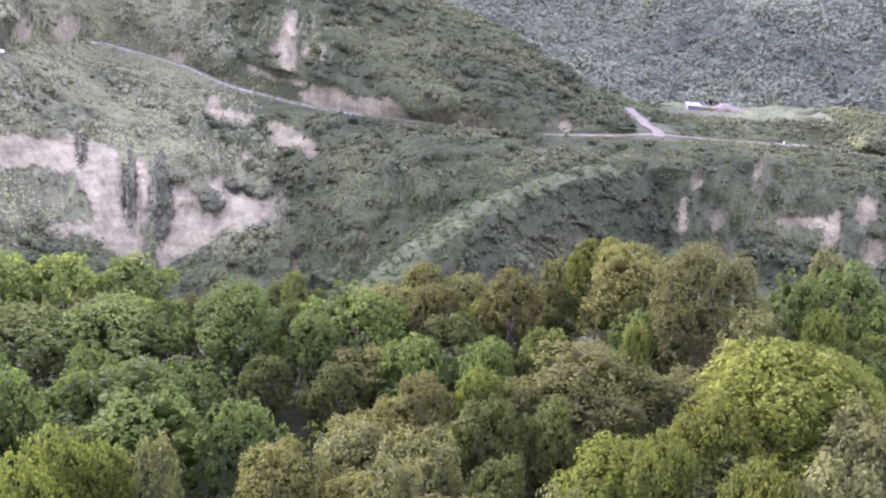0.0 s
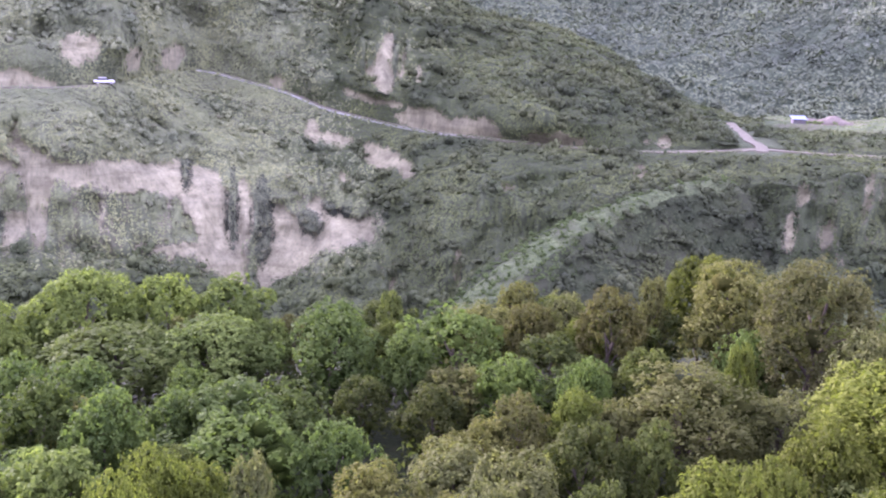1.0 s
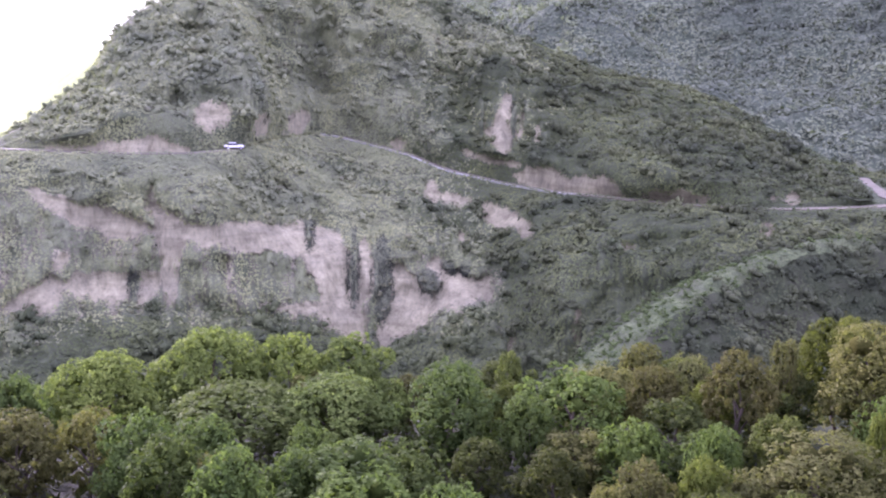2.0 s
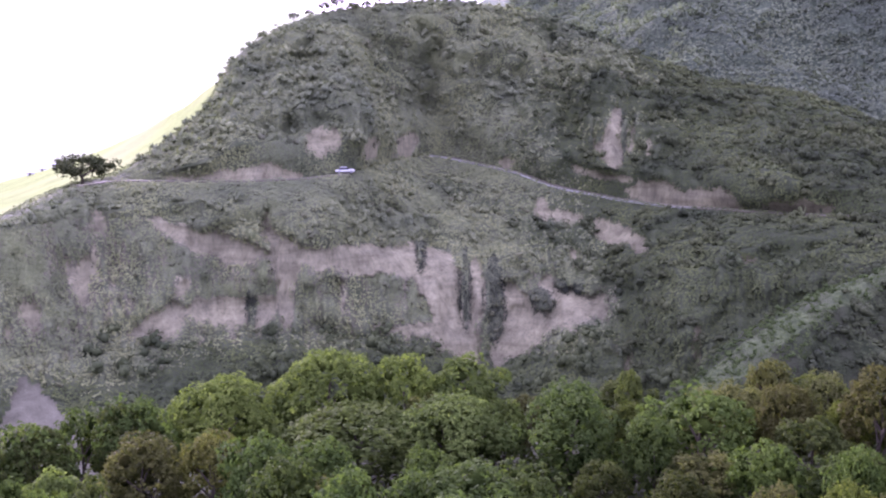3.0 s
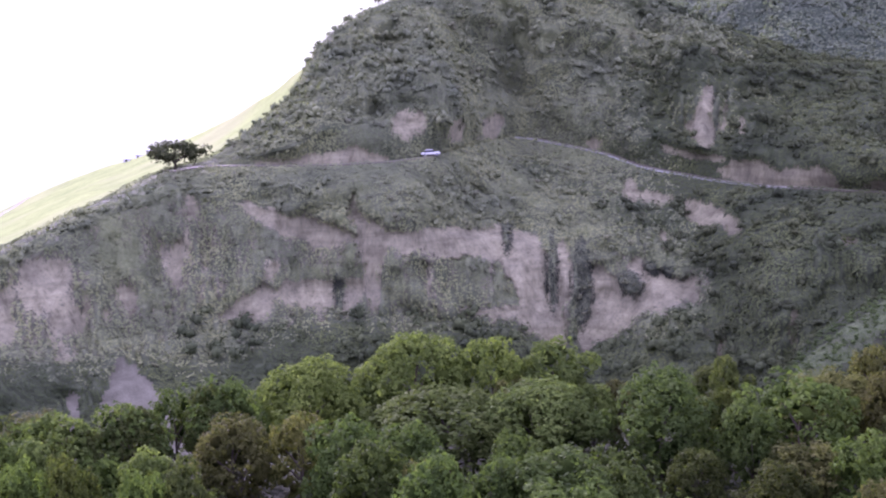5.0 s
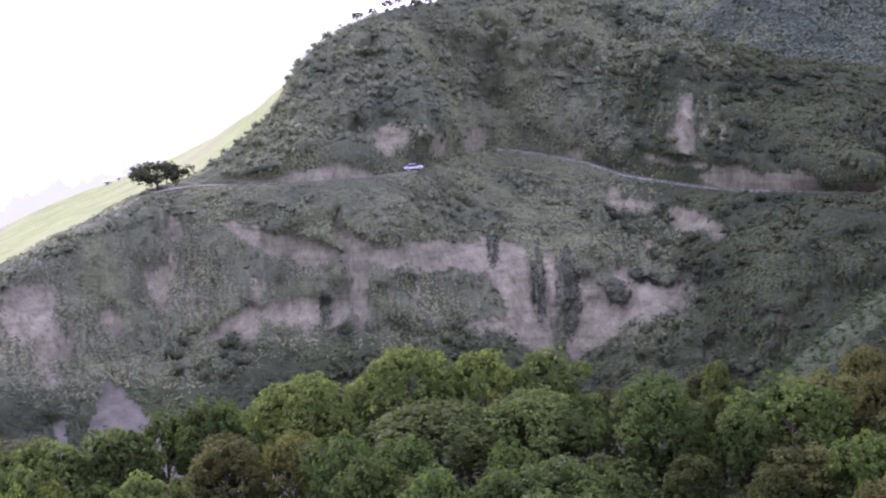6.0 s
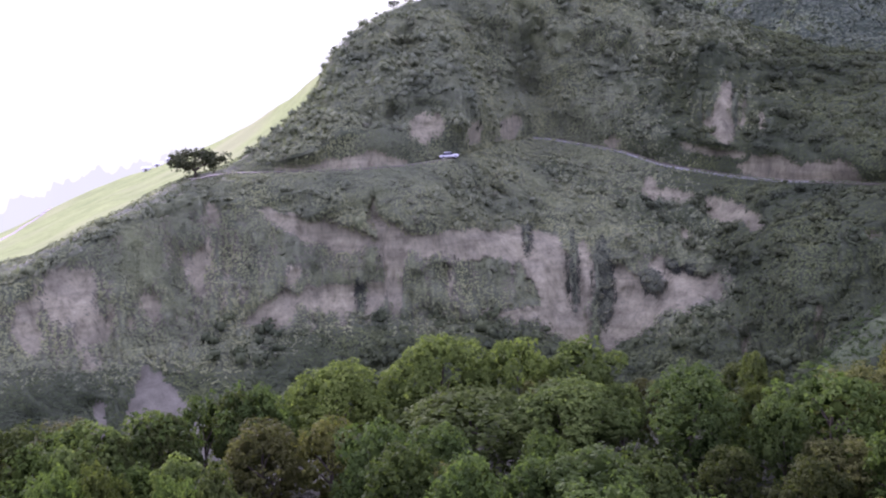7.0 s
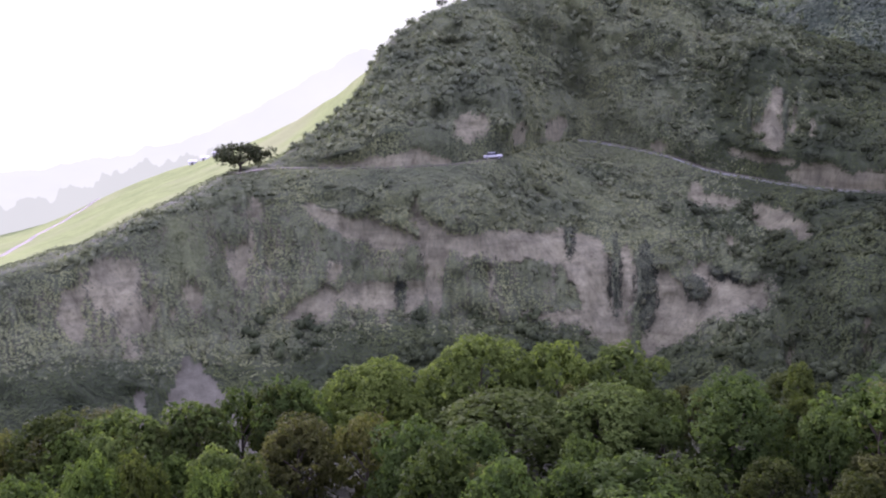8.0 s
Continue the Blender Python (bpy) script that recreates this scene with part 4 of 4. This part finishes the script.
spots, idx = sample_faces(spur_flat, spur_faces, np.where(on_crest, 0.0, np.where(np.repeat(np.linspace(-1, 1, 45), 70)[spur_faces[:, 0]] > -0.2, 0.2, 0.0)))
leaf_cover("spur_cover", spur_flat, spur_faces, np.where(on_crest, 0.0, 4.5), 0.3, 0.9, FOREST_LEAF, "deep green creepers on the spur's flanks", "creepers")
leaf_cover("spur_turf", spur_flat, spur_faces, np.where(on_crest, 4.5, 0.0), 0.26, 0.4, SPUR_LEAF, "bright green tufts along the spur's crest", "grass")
scatter("spur_trees", spots, 0.85 / (1 - 0.9 * dice.random(len(spots))) ** 0.5, TREELETS, FOREST_LEAF, "deep green small trees covering the spur's flanks", "trees")
wood_mid = wood_pts[wood_faces[:148 * 329, 0]]
wood_b = np.degrees(np.arctan2(wood_mid[:, 0], wood_mid[:, 1]))
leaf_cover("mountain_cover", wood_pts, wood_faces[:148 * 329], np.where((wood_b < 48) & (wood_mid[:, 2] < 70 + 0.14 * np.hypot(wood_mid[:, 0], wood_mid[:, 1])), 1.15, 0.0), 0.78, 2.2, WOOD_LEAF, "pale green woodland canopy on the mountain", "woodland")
# woodland only where the camera sees the slope, above the nearer ridge and within view
wood_low = np.interp(wood_b, [-8, 8, 14, 20, 26, 30, 62], [125, 108, 84, 62, 48, 36, 36])
spots, idx = sample_faces(wood_pts, wood_faces[:148 * 329], np.where((wood_b < 48) & (wood_mid[:, 2] > wood_low) & (wood_mid[:, 2] < 75 + 0.16 * np.hypot(wood_mid[:, 0], wood_mid[:, 1])), 0.035, 0.0))
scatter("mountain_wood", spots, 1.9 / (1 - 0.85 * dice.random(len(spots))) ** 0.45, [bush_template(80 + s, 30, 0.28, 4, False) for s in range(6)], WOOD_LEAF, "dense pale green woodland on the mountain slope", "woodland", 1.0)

# ---- road, its parapet and the track to the terrace ----
def ribbon(name, path, side_a, side_b, up_a, up_b):
    """A strip along a path with a closed box section, from side_a to side_b across it and up_a to up_b in height."""
    path = np.asarray(path, float)
    d = np.gradient(path, axis=0)
    n = np.stack([d[:, 1], -d[:, 0], 0 * d[:, 0]], 1)
    n /= np.linalg.norm(n, axis=1)[:, None]
    up = np.array([0, 0, 1.0])
    ring = [path + n * side_a + up * up_a, path + n * side_b + up * up_a, path + n * side_b + up * up_b, path + n * side_a + up * up_b]
    v = np.stack(ring, 1).reshape(-1, 3)
    q = [(k * 4 + s, k * 4 + (s + 1) % 4, k * 4 + 4 + (s + 1) % 4, k * 4 + 4 + s) for k in range(len(path) - 1) for s in range(4)]
    e = (len(path) - 1) * 4
    q += [(0, 3, 2, 1), (e, e + 1, e + 2, e + 3)]
    return mesh_of(name, v, np.array(q))


def road_path(b0, b1, step=0.25):
    b = np.arange(b0, b1, step)
    return around(b, np.interp(b, COLS, road_r), np.interp(b, COLS, road_z))


thing("road", ribbon("road", road_path(0.7, 49.5), -ROAD_W + 0.2, 0.1, -0.5, 0.12), DIRT, "pale unpaved mountain road cut into the gorge side", "road", kind="structure")
thing("road", ribbon("road", road_path(-19.3, -3.6), -ROAD_W + 0.2, 0.1, -0.5, 0.12), DIRT, "pale road ledge beneath a rock cutting", "road", kind="structure")
thing("parapet", ribbon("parapet", road_path(0.7, 16.5), 0.1, 0.4, -0.6, 0.3), CONCRETE, "long pale concrete parapet along the mountain road", "parapet", kind="structure")



def wall_height(x, y):
    """Ground height of the far side under a spot."""
    d = (wall[:, 0] - x) ** 2 + (wall[:, 1] - y) ** 2
    return float(wall[np.argsort(d)[:4], 2].mean())


tk = np.linspace(0, 5, 40)
tx, ty = (np.interp(tk, np.arange(6), TRACK[:, k]) for k in (0, 1))
tz = np.convolve(np.pad([wall_height(a, b) for a, b in zip(tx, ty)], 3, "edge"), np.ones(7) / 7, "valid")
thing("track", ribbon("track", np.stack([tx, ty, tz], 1), -1.2, 1.2, -0.8, 0.3), DIRT, "pale dirt track climbing from the road fork", "track", kind="structure")


# ---- trees of the near slope ----
SPECIES = {
    "dome": dict(radius=3.0, low=3.2, lobes=22, clumps=17, leaves=13, leaf=0.17, label="round-crowned sunlit green broadleaf tree on the near slope"),
    "vine": dict(radius=3.0, low=1.6, lobes=26, clumps=14, leaves=13, leaf=0.175, lumps=1.8, flat=1.2, knob=0.42, label="vine-draped deep green tree with knobbly crown"),
    "olive": dict(radius=2.6, low=2.0, lobes=24, clumps=17, leaves=15, leaf=0.135, lumps=1.3, flat=1.1, knob=0.32, spray=0.3, label="olive-brown tree with fine dry foliage"),
    "grey": dict(radius=2.5, low=1.4, lobes=26, clumps=17, leaves=15, leaf=0.125, flat=1.25, knob=0.32, spray=0.4, label="tall grey-olive tree with feathery foliage"),
    "yellow": dict(radius=3.0, low=2.6, lobes=26, clumps=18, leaves=15, leaf=0.14, lumps=1.4, knob=0.36, spray=0.25, label="bright yellow-green leafy tree on the near slope"),
    "green": dict(radius=2.8, low=2.0, lobes=24, clumps=15, leaves=13, leaf=0.165, flat=1.0, label="dark green leafy tree on the near slope"),
}
TREE_H = 10.0
models = {}


def tree_model(kind, variant):
    """Variants 0 and 1 differ in shape; variant 2 is for the largest crowns, with more and smaller leaf sprays, 3 for the far edge of the wood."""
    s = dict(SPECIES[kind])
    label = s.pop("label")
    if variant == 3:
        s.update(clumps=int(s["clumps"] * 0.75), leaf=s["leaf"] * 1.08)
    if variant == 2:
        s.update(lobes=s["lobes"] + 10, clumps=int(s["clumps"] * 1.4), leaf=s["leaf"] * 0.78, knob=0.32)
    seed = 100 + 13 * variant + sum(map(ord, kind))
    ob = tagged(new("tree"), label, "tree", "trees on the near slope")
    ob.empty_display_size = 0.3
    part("trunk", trunk_mesh("trunk", seed, 7.5, s["radius"], 0.2), BARK, ob)
    part("crown", crown_mesh("crown", seed, high=TREE_H - 0.3, **s), [LEAVES[kind], SHADED_CORES[kind]], ob)
    return ob


def plant(kind, x, y, top, radius):
    variant = 2 if radius > 3.25 else 3 if math.hypot(x, y) > 66 else int(abs(x * 7 + y * 3)) % 2
    base = float(near_ground(np.array([x]), np.array([y]))[0]) - 0.3
    s = radius / SPECIES[kind]["radius"] * 1.12
    m = Matrix.Translation((x, y, base)) @ Matrix.Rotation(x * 2.3 + y, 4, "Z") @ Matrix.Diagonal((s, s, (top - base) / TREE_H, 1))
    if (kind, variant) not in models:
        models[kind, variant] = tree_model(kind, variant)
        models[kind, variant].matrix_basis = m
        return models[kind, variant]
    source = models[kind, variant]
    made = copy_thing(source, Matrix())
    made.matrix_basis = m
    return made


FAR_SPECIES = {
    "lone": dict(radius=5.6, low=1.8, high=6.8, lobes=24, clumps=12, leaves=9, leaf=0.32, lumps=2.0, flat=0.5, inner=0.6, knob=0.7, spray=0.3),
    "skyline": dict(radius=1.9, low=2.6, high=5.0, lobes=7, clumps=9, leaves=7, leaf=0.24, lumps=1.6, flat=0.6, inner=0.4, knob=0.4, spray=0.3),
    "spire": dict(radius=1.5, low=1.5, high=10.2, lobes=24, clumps=14, leaves=11, leaf=0.14, lumps=0.5, flat=1.2, knob=0.28),
}


def far_tree(kind, m, label, tint, stem, girth, group=""):
    ob = tagged(new("tree"), label, "tree", group)
    ob.empty_display_size = 0.3
    part("trunk", trunk_mesh("trunk", 40 + len(kind), stem, FAR_SPECIES[kind]["radius"], girth), BARK, ob)
    part("crown", crown_mesh("crown", 31 + len(kind), **FAR_SPECIES[kind]), [LEAVES[tint], SHADED_CORES[tint]], ob)
    ob.matrix_basis = m
    return ob


far_tree("lone", Matrix.Translation((-73.6, 211.6, 55.0)), "dark wide-spreading lone tree on the plateau's brink", "dark", 4.8, 0.35)
far_tree("spire", Matrix.Translation((16.9, 75.1, 38.2)) @ Matrix.Diagonal((0.72, 0.72, 1.11, 1)), "slender pointed green tree above the canopy", "dome", 8.0, 0.16)
first = None
for x, y, top, s in ((-34.6, 280.9, 98.6, 0.8), (-30.1, 281.4, 99.6, 0.75), (-25.7, 281.8, 101.6, 1.0), (-22.0, 282.2, 102.6, 1.05), (-17.6, 282.5, 101.4, 0.85), (-13.5, 282.7, 101.8, 0.8), (-8.6, 282.9, 103.6, 1.05), (-2.0, 283.0, 104.2, 0.9), (3.6, 283.0, 103.6, 0.8), (10.9, 282.8, 103.0, 0.85)):
    m = Matrix.Translation((x, y + 4, top - 5.0 * s)) @ Matrix.Rotation(x, 4, "Z") @ Matrix.Diagonal((s, s, s, 1))
    if first is None:
        first = far_tree("skyline", m, "small sparse tree standing on the skyline", "dark", 4.2, 0.1, "trees on the skyline")
    else:
        copy_thing(first, Matrix()).matrix_basis = m

planted = []
DOMES = [
    (-8.3, 81.6, 50.0, 3.6), (-1.7, 82.0, 49.1, 2.7), (4.0, 81.9, 48.9, 2.9), (-17.1, 78.1, 48.7, 3.6), (2.0, 72.0, 48.1, 3.8), (-33.4, 66.0, 48.3, 2.6), (-5.2, 71.8, 47.5, 4.7),
]
VINES = [
    (-11.3, 62.0, 48.9, 2.5), (11.0, 69.1, 49.3, 3.3), (20.4, 67.0, 49.8, 3.1), (55.0, 52.4, 54.9, 2.7), (51.2, 53.4, 53.9, 2.0), (5.9, 56.7, 48.0, 2.7), (16.1, 64.0, 49.0, 2.0), (21.4, 56.1, 49.3, 2.1), (2.8, 49.9, 49.0, 3.0), (-1.1, 56.0, 48.3, 2.0), (-29.6, 70.0, 47.6, 2.7), (-29.1, 52.5, 50.0, 1.8), (-21.5, 51.7, 49.8, 1.3), (-8.4, 56.4, 49.3, 2.5), (-4.7, 51.8, 50.3, 2.2), (2.2, 55.0, 49.1, 3.6), (-23.2, 74.5, 48.3, 2.5), (8.0, 47.3, 49.4, 1.7), (25.2, 52.3, 50.4, 1.5),
]
OLIVES = [
    (26.9, 67.9, 49.7, 1.9), (26.5, 66.9, 50.1, 1.9), (31.5, 62.5, 52.6, 2.3), (37.0, 66.4, 52.4, 1.1), (41.3, 61.4, 54.3, 3.3), (28.6, 45.8, 51.9, 3.4), (9.0, 41.0, 49.8, 2.0), (13.4, 45.0, 49.2, 1.3), (16.1, 46.3, 49.5, 1.6), (18.7, 47.5, 50.3, 1.7), (-20.1, 65.0, 48.6, 2.4), (18.3, 59.2, 47.9, 2.2), (-15.4, 66.2, 48.2, 2.0),
]
GREYS = [
    (30.5, 69.6, 50.4, 1.8), (41.4, 51.4, 57.2, 3.3), (40.8, 45.3, 54.3, 2.0), (60.9, 60.7, 54.1, 1.9), (15.9, 38.9, 51.0, 1.9), (12.7, 34.7, 52.0, 1.5), (27.3, 23.5, 55.9, 1.9), (2.8, 39.9, 51.7, 1.1), (17.6, 27.9, 53.4, 1.1), (33.6, 28.4, 55.5, 2.1), (34.6, 44.0, 50.9, 2.0),
]
YELLOWS = [
    (42.3, 67.9, 53.7, 2.6), (34.2, 33.7, 56.4, 4.3), (28.1, 32.5, 54.2, 2.0), (-1.7, 40.0, 51.8, 1.4), (0.3, 41.0, 50.6, 1.6), (-3.1, 36.9, 52.1, 1.3), (22.1, 47.0, 50.6, 1.5), (24.1, 30.6, 53.4, 1.4), (24.9, 24.6, 55.1, 1.4), (34.3, 49.2, 52.3, 0.9), (44.5, 43.1, 54.6, 1.3),
]
GREENS = [
    (37.8, 67.0, 49.6, 2.2), (20.3, 41.3, 51.2, 1.9), (18.0, 34.6, 51.3, 1.4), (-24.4, 74.1, 48.2, 2.1), (-29.3, 70.1, 47.6, 2.5), (-31.4, 67.0, 47.2, 2.0), (-39.6, 67.2, 48.3, 2.8), (1.6, 73.0, 47.2, 3.2), (15.8, 55.8, 47.7, 1.9), (-26.6, 53.8, 49.9, 1.6), (-20.1, 54.4, 49.3, 1.7), (11.8, 60.9, 46.9, 1.8),
]

for kind, rows in (("dome", DOMES), ("vine", VINES), ("olive", OLIVES), ("grey", GREYS), ("yellow", YELLOWS), ("green", GREENS)):
    for x, y, top, radius in rows:
        plant(kind, x, y, top, radius)
        planted.append((x, y, radius))
# the wood between them
filler = random.Random(5)
tries = 0
while tries < 3200 and len(planted) < 176:
    tries += 1
    b, d = radians(filler.uniform(-38, 51)), math.sqrt(filler.uniform(26 ** 2, 87 ** 2))
    x, y = d * math.sin(b), d * math.cos(b)
    r = filler.uniform(1.5, 2.5)
    if any(math.hypot(x - px, y - py) < 0.62 * (r + pr) for px, py, pr in planted):
        continue
    g = float(near_ground(np.array([x]), np.array([y]))[0])
    side = math.degrees(b)
    pool = ["vine", "vine", "green", "olive", "dome", "grey"] if side < 12 else ["olive", "grey", "yellow", "vine", "green", "grey"]
    plant(filler.choice(pool), x, y, g + filler.uniform(7.2, 9.3), r)
    planted.append((x, y, r))
# ferns and shrubs beneath the trees
floor_faces = sheet_faces(len(nr), 181)
floor_mid = near_pts[floor_faces].mean(1)
floor_b, floor_d = np.degrees(np.arctan2(floor_mid[:, 0], floor_mid[:, 1])), np.hypot(floor_mid[:, 0], floor_mid[:, 1])
leaf_cover("ferns", near_pts, floor_faces, np.where((np.abs(floor_b - 7) < 52) & (floor_d > 22) & (floor_d < 95), 2.2, 0.0), 0.26, 0.7, LEAVES["green"], "dark ferns and low growth on the forest floor", "ferns")
ub, ud = np.radians(dice.uniform(-44, 58, 280)), np.sqrt(dice.uniform(24 ** 2, 89 ** 2, 280))
under = np.stack([ud * np.sin(ub), ud * np.cos(ub), 0 * ub], 1)
under[:, 2] = near_ground(under[:, 0], under[:, 1]) + dice.uniform(0.3, 3.2, 280)
scatter("undergrowth_shrubs", under, dice.uniform(1.0, 2.0, 280), [bush_template(50 + k, 90, 0.17, 7, False) for k in range(4)], LEAVES["green"], "dark leafy shrubs and creepers under the trees", "shrubs")


# ---- built things ----
ROOF_METAL = plain("pale_blue_sheet_roof", (0.14, 0.18, 0.23), 0.85, 0.0, 0.2)
WALL_BOARD = plain("weathered_wall_boards", (0.07, 0.065, 0.06), 0.8)
WHITEWASH = plain("whitewashed_boards", (0.6, 0.59, 0.56), 0.8)
DARK_DOOR = plain("dark_doorway_wood", (0.06, 0.05, 0.045), 0.7)
CAR_WHITE = plain("white_gloss_paint", (0.5, 0.51, 0.46), 0.5, 0.0, 0.08)
CAR_GLASS = plain("dark_car_glass", (0.02, 0.022, 0.025), 0.08)
RUBBER = plain("tyre_rubber", (0.02, 0.02, 0.02), 0.85)
STEEL = plain("wheel_steel", (0.5, 0.5, 0.5), 0.35, 0.8)


def shed(m, length, depth, height, label, sheet, boards, roof_label):
    ob = tagged(new("shed"), label, "shed")
    bm = bmesh.new()
    box(bm, (-length / 2, -depth / 2, 0), (length / 2, depth / 2, height), 0.03)
    part("walls", bm_mesh("walls", bm), boards, ob)
    bm = bmesh.new()
    box(bm, (-length / 2 - 0.3, -depth / 2 - 0.35, 0), (length / 2 + 0.3, depth / 2 + 0.35, 0.1), 0.02)
    bmesh.ops.rotate(bm, verts=bm.verts, matrix=Matrix.Rotation(radians(14), 3, "X"))
    bmesh.ops.translate(bm, verts=bm.verts, vec=(0, 0, height + 0.35))
    roof = part("roof", bm_mesh("roof", bm), sheet, ob, roof_label)
    for k in range(9):
        bm = bmesh.new()
        x = -length / 2 + length * (k + 0.5) / 9
        box(bm, (x - 0.03, -depth / 2 - 0.35, 0.1), (x + 0.03, depth / 2 + 0.35, 0.15))
        bmesh.ops.rotate(bm, verts=bm.verts, matrix=Matrix.Rotation(radians(14), 3, "X"))
        bmesh.ops.translate(bm, verts=bm.verts, vec=(0, 0, height + 0.35))
        part("roof_rib", bm_mesh("roof_rib", bm), sheet, roof)
    bm = bmesh.new()
    box(bm, (-0.45, -depth / 2 - 0.05, 0), (0.45, -depth / 2 + 0.02, min(2.0, height - 0.2)), 0.01)
    part("door", bm_mesh("door", bm), DARK_DOOR, ob)
    ob.matrix_basis = m
    return ob


def car(m, label):
    ob = tagged(new("car"), label, "car")
    bm = bmesh.new()
    box(bm, (-2.2, -0.85, 0.35), (2.2, 0.85, 0.95), 0.16)
    part("body", bm_mesh("body", bm, True), CAR_WHITE, ob)
    bm = bmesh.new()
    box(bm, (-1.5, -0.76, 0.9), (0.9, 0.76, 1.48), 0.06)
    for v in bm.verts:
        if v.co.z > 1.2:
            v.co.x = -0.3 + (v.co.x + 0.3) * 0.72
            v.co.y *= 0.86
    cabin = part("cabin", bm_mesh("cabin", bm), CAR_GLASS, ob, "dark glazed cabin")
    bm = bmesh.new()
    box(bm, (-1.15, -0.66, 1.44), (0.55, 0.66, 1.52), 0.03)
    part("roof", bm_mesh("roof", bm), CAR_WHITE, cabin)
    for x in (-1.35, 1.35):
        for y in (-0.8, 0.8):
            bm = bmesh.new()
            bmesh.ops.create_cone(bm, cap_ends=True, segments=16, radius1=0.33, radius2=0.33, depth=0.2, matrix=Matrix.Translation((x, y, 0.33)) @ Matrix.Rotation(radians(90), 4, "X"))
            bmesh.ops.bevel(bm, geom=[e for e in bm.edges if e.calc_face_angle(0) > 1], offset=0.04, segments=2, affect="EDGES")
            wheel = part("wheel", bm_mesh("wheel", bm), RUBBER, ob)
            bm = bmesh.new()
            bmesh.ops.create_cone(bm, cap_ends=True, segments=14, radius1=0.2, radius2=0.17, depth=0.22, matrix=Matrix.Translation((x, y, 0.33)) @ Matrix.Rotation(radians(90), 4, "X"))
            part("rim", bm_mesh("rim", bm), STEEL, wheel)
    for y in (-0.6, 0.6):
        bm = bmesh.new()
        box(bm, (2.14, y - 0.17, 0.66), (2.22, y + 0.17, 0.8), 0.02)
        part("headlight", bm_mesh("headlight", bm), STEEL, ob)
    ob.matrix_basis = m
    return ob


def on_road(bearing, inset, turn):
    p = around(np.array([bearing]), np.interp([bearing], COLS, road_r) + inset, np.interp([bearing], COLS, road_z))[0]
    return Matrix.Translation((p[0], p[1], p[2] + 0.12)) @ Matrix.Rotation(radians(turn), 4, "Z")


car(on_road(-4.3, 1.6, 8.0), "white car parked on the road's outer bend")
shed(pose(139.0, 193.6, 52.6, 0, 0, -20), 2.9, 2.0, 0.95, "small shed with pale blue sheet roof on the terrace", ROOF_METAL, WALL_BOARD, "pale blue corrugated sheet roof")


def marker_post(m):
    ob = tagged(new("marker_post"), "white-painted marker post at the dirt road's edge", "post")
    bm = bmesh.new()
    box(bm, (-0.09, -0.09, 0), (0.09, 0.09, 0.6), 0.02)
    part("shaft", bm_mesh("shaft", bm), CAR_WHITE, ob)
    bm = bmesh.new()
    box(bm, (-0.13, -0.13, 0.6), (0.13, 0.13, 0.68), 0.02)
    part("cap", bm_mesh("cap", bm), CAR_WHITE, ob)
    ob.matrix_basis = m
    return ob


marker_post(on_road(41.0, 0.4, 0.0))


# the reddish earth bank and low scrub behind the shed
bank_u, bank_v = np.linspace(-1, 1, 60), np.linspace(0, math.pi, 14)
bu, bvv = np.meshgrid(bank_u, bank_v, indexing="ij")
wide = np.sqrt(np.maximum(0, 1 - bu ** 2))
bank = np.stack([6.5 * bu, 1.7 * np.cos(bvv) * wide, 1.9 * np.sin(bvv) * wide * (0.8 + 0.3 * np.sin(5 * bu))], -1).reshape(-1, 3)
bank[:, 2] += fbm(bank, 1.2, 3) * 0.5
bank_ob = thing("earth_bank", mesh_of("earth_bank", bank, sheet_faces(60, 14), None, True), RED_EARTH, "reddish bare earth bank behind the terrace", "bank", kind="structure")
bank_ob.matrix_basis = pose(151.5, 200.5, 52.0, 0, 0, -33)
scrub = np.array([(143.0 + 9 * filler.random(), 196.5 + 5 * filler.random(), 52.3) for k in range(16)])
scatter("terrace_scrub", scrub, dice.uniform(0.35, 0.8, 16), BUSHES, SPUR_LEAF, "low dark scrub around the shed", "scrub")


def meadow_spot(bearing, f):
    r0, z0 = np.interp(bearing, mb, mn_r), np.interp(bearing, mb, mn_z)
    r1, z1 = np.interp(bearing, mb, mf_r), np.interp(bearing, mb, mf_z)
    p = around(np.array([bearing]), np.array([r0 + (r1 - r0) * f]), np.array([z0 + (z1 - z0) * f]))
    return p[0] + np.array([0, 0, 1.2 * fbm(p, 22.0, 3)[0]])


lane = [meadow_spot(b, f) for b, f in zip(np.linspace(-33.5, -27.0, 30), np.linspace(0.3, 1.0, 30) ** 1.2)]
thing("field_lane", ribbon("field_lane", np.array(lane), -0.9, 0.9, -0.8, 0.15), DIRT, "pale dirt lane crossing the green meadow", "lane", kind="structure")
for b, f, turn in ((-21.8, 0.97, 10), (-21.1, 0.97, -15), (-20.4, 0.9, 30)):
    p = meadow_spot(b, f)
    shed(Matrix.Translation(p - np.array([0, 0, 0.2])) @ Matrix.Rotation(radians(turn), 4, "Z"), 3.0, 2.0, 1.2, "small white-roofed shed on the sunlit meadow", CAR_WHITE, WHITEWASH, "white painted sheet roof")
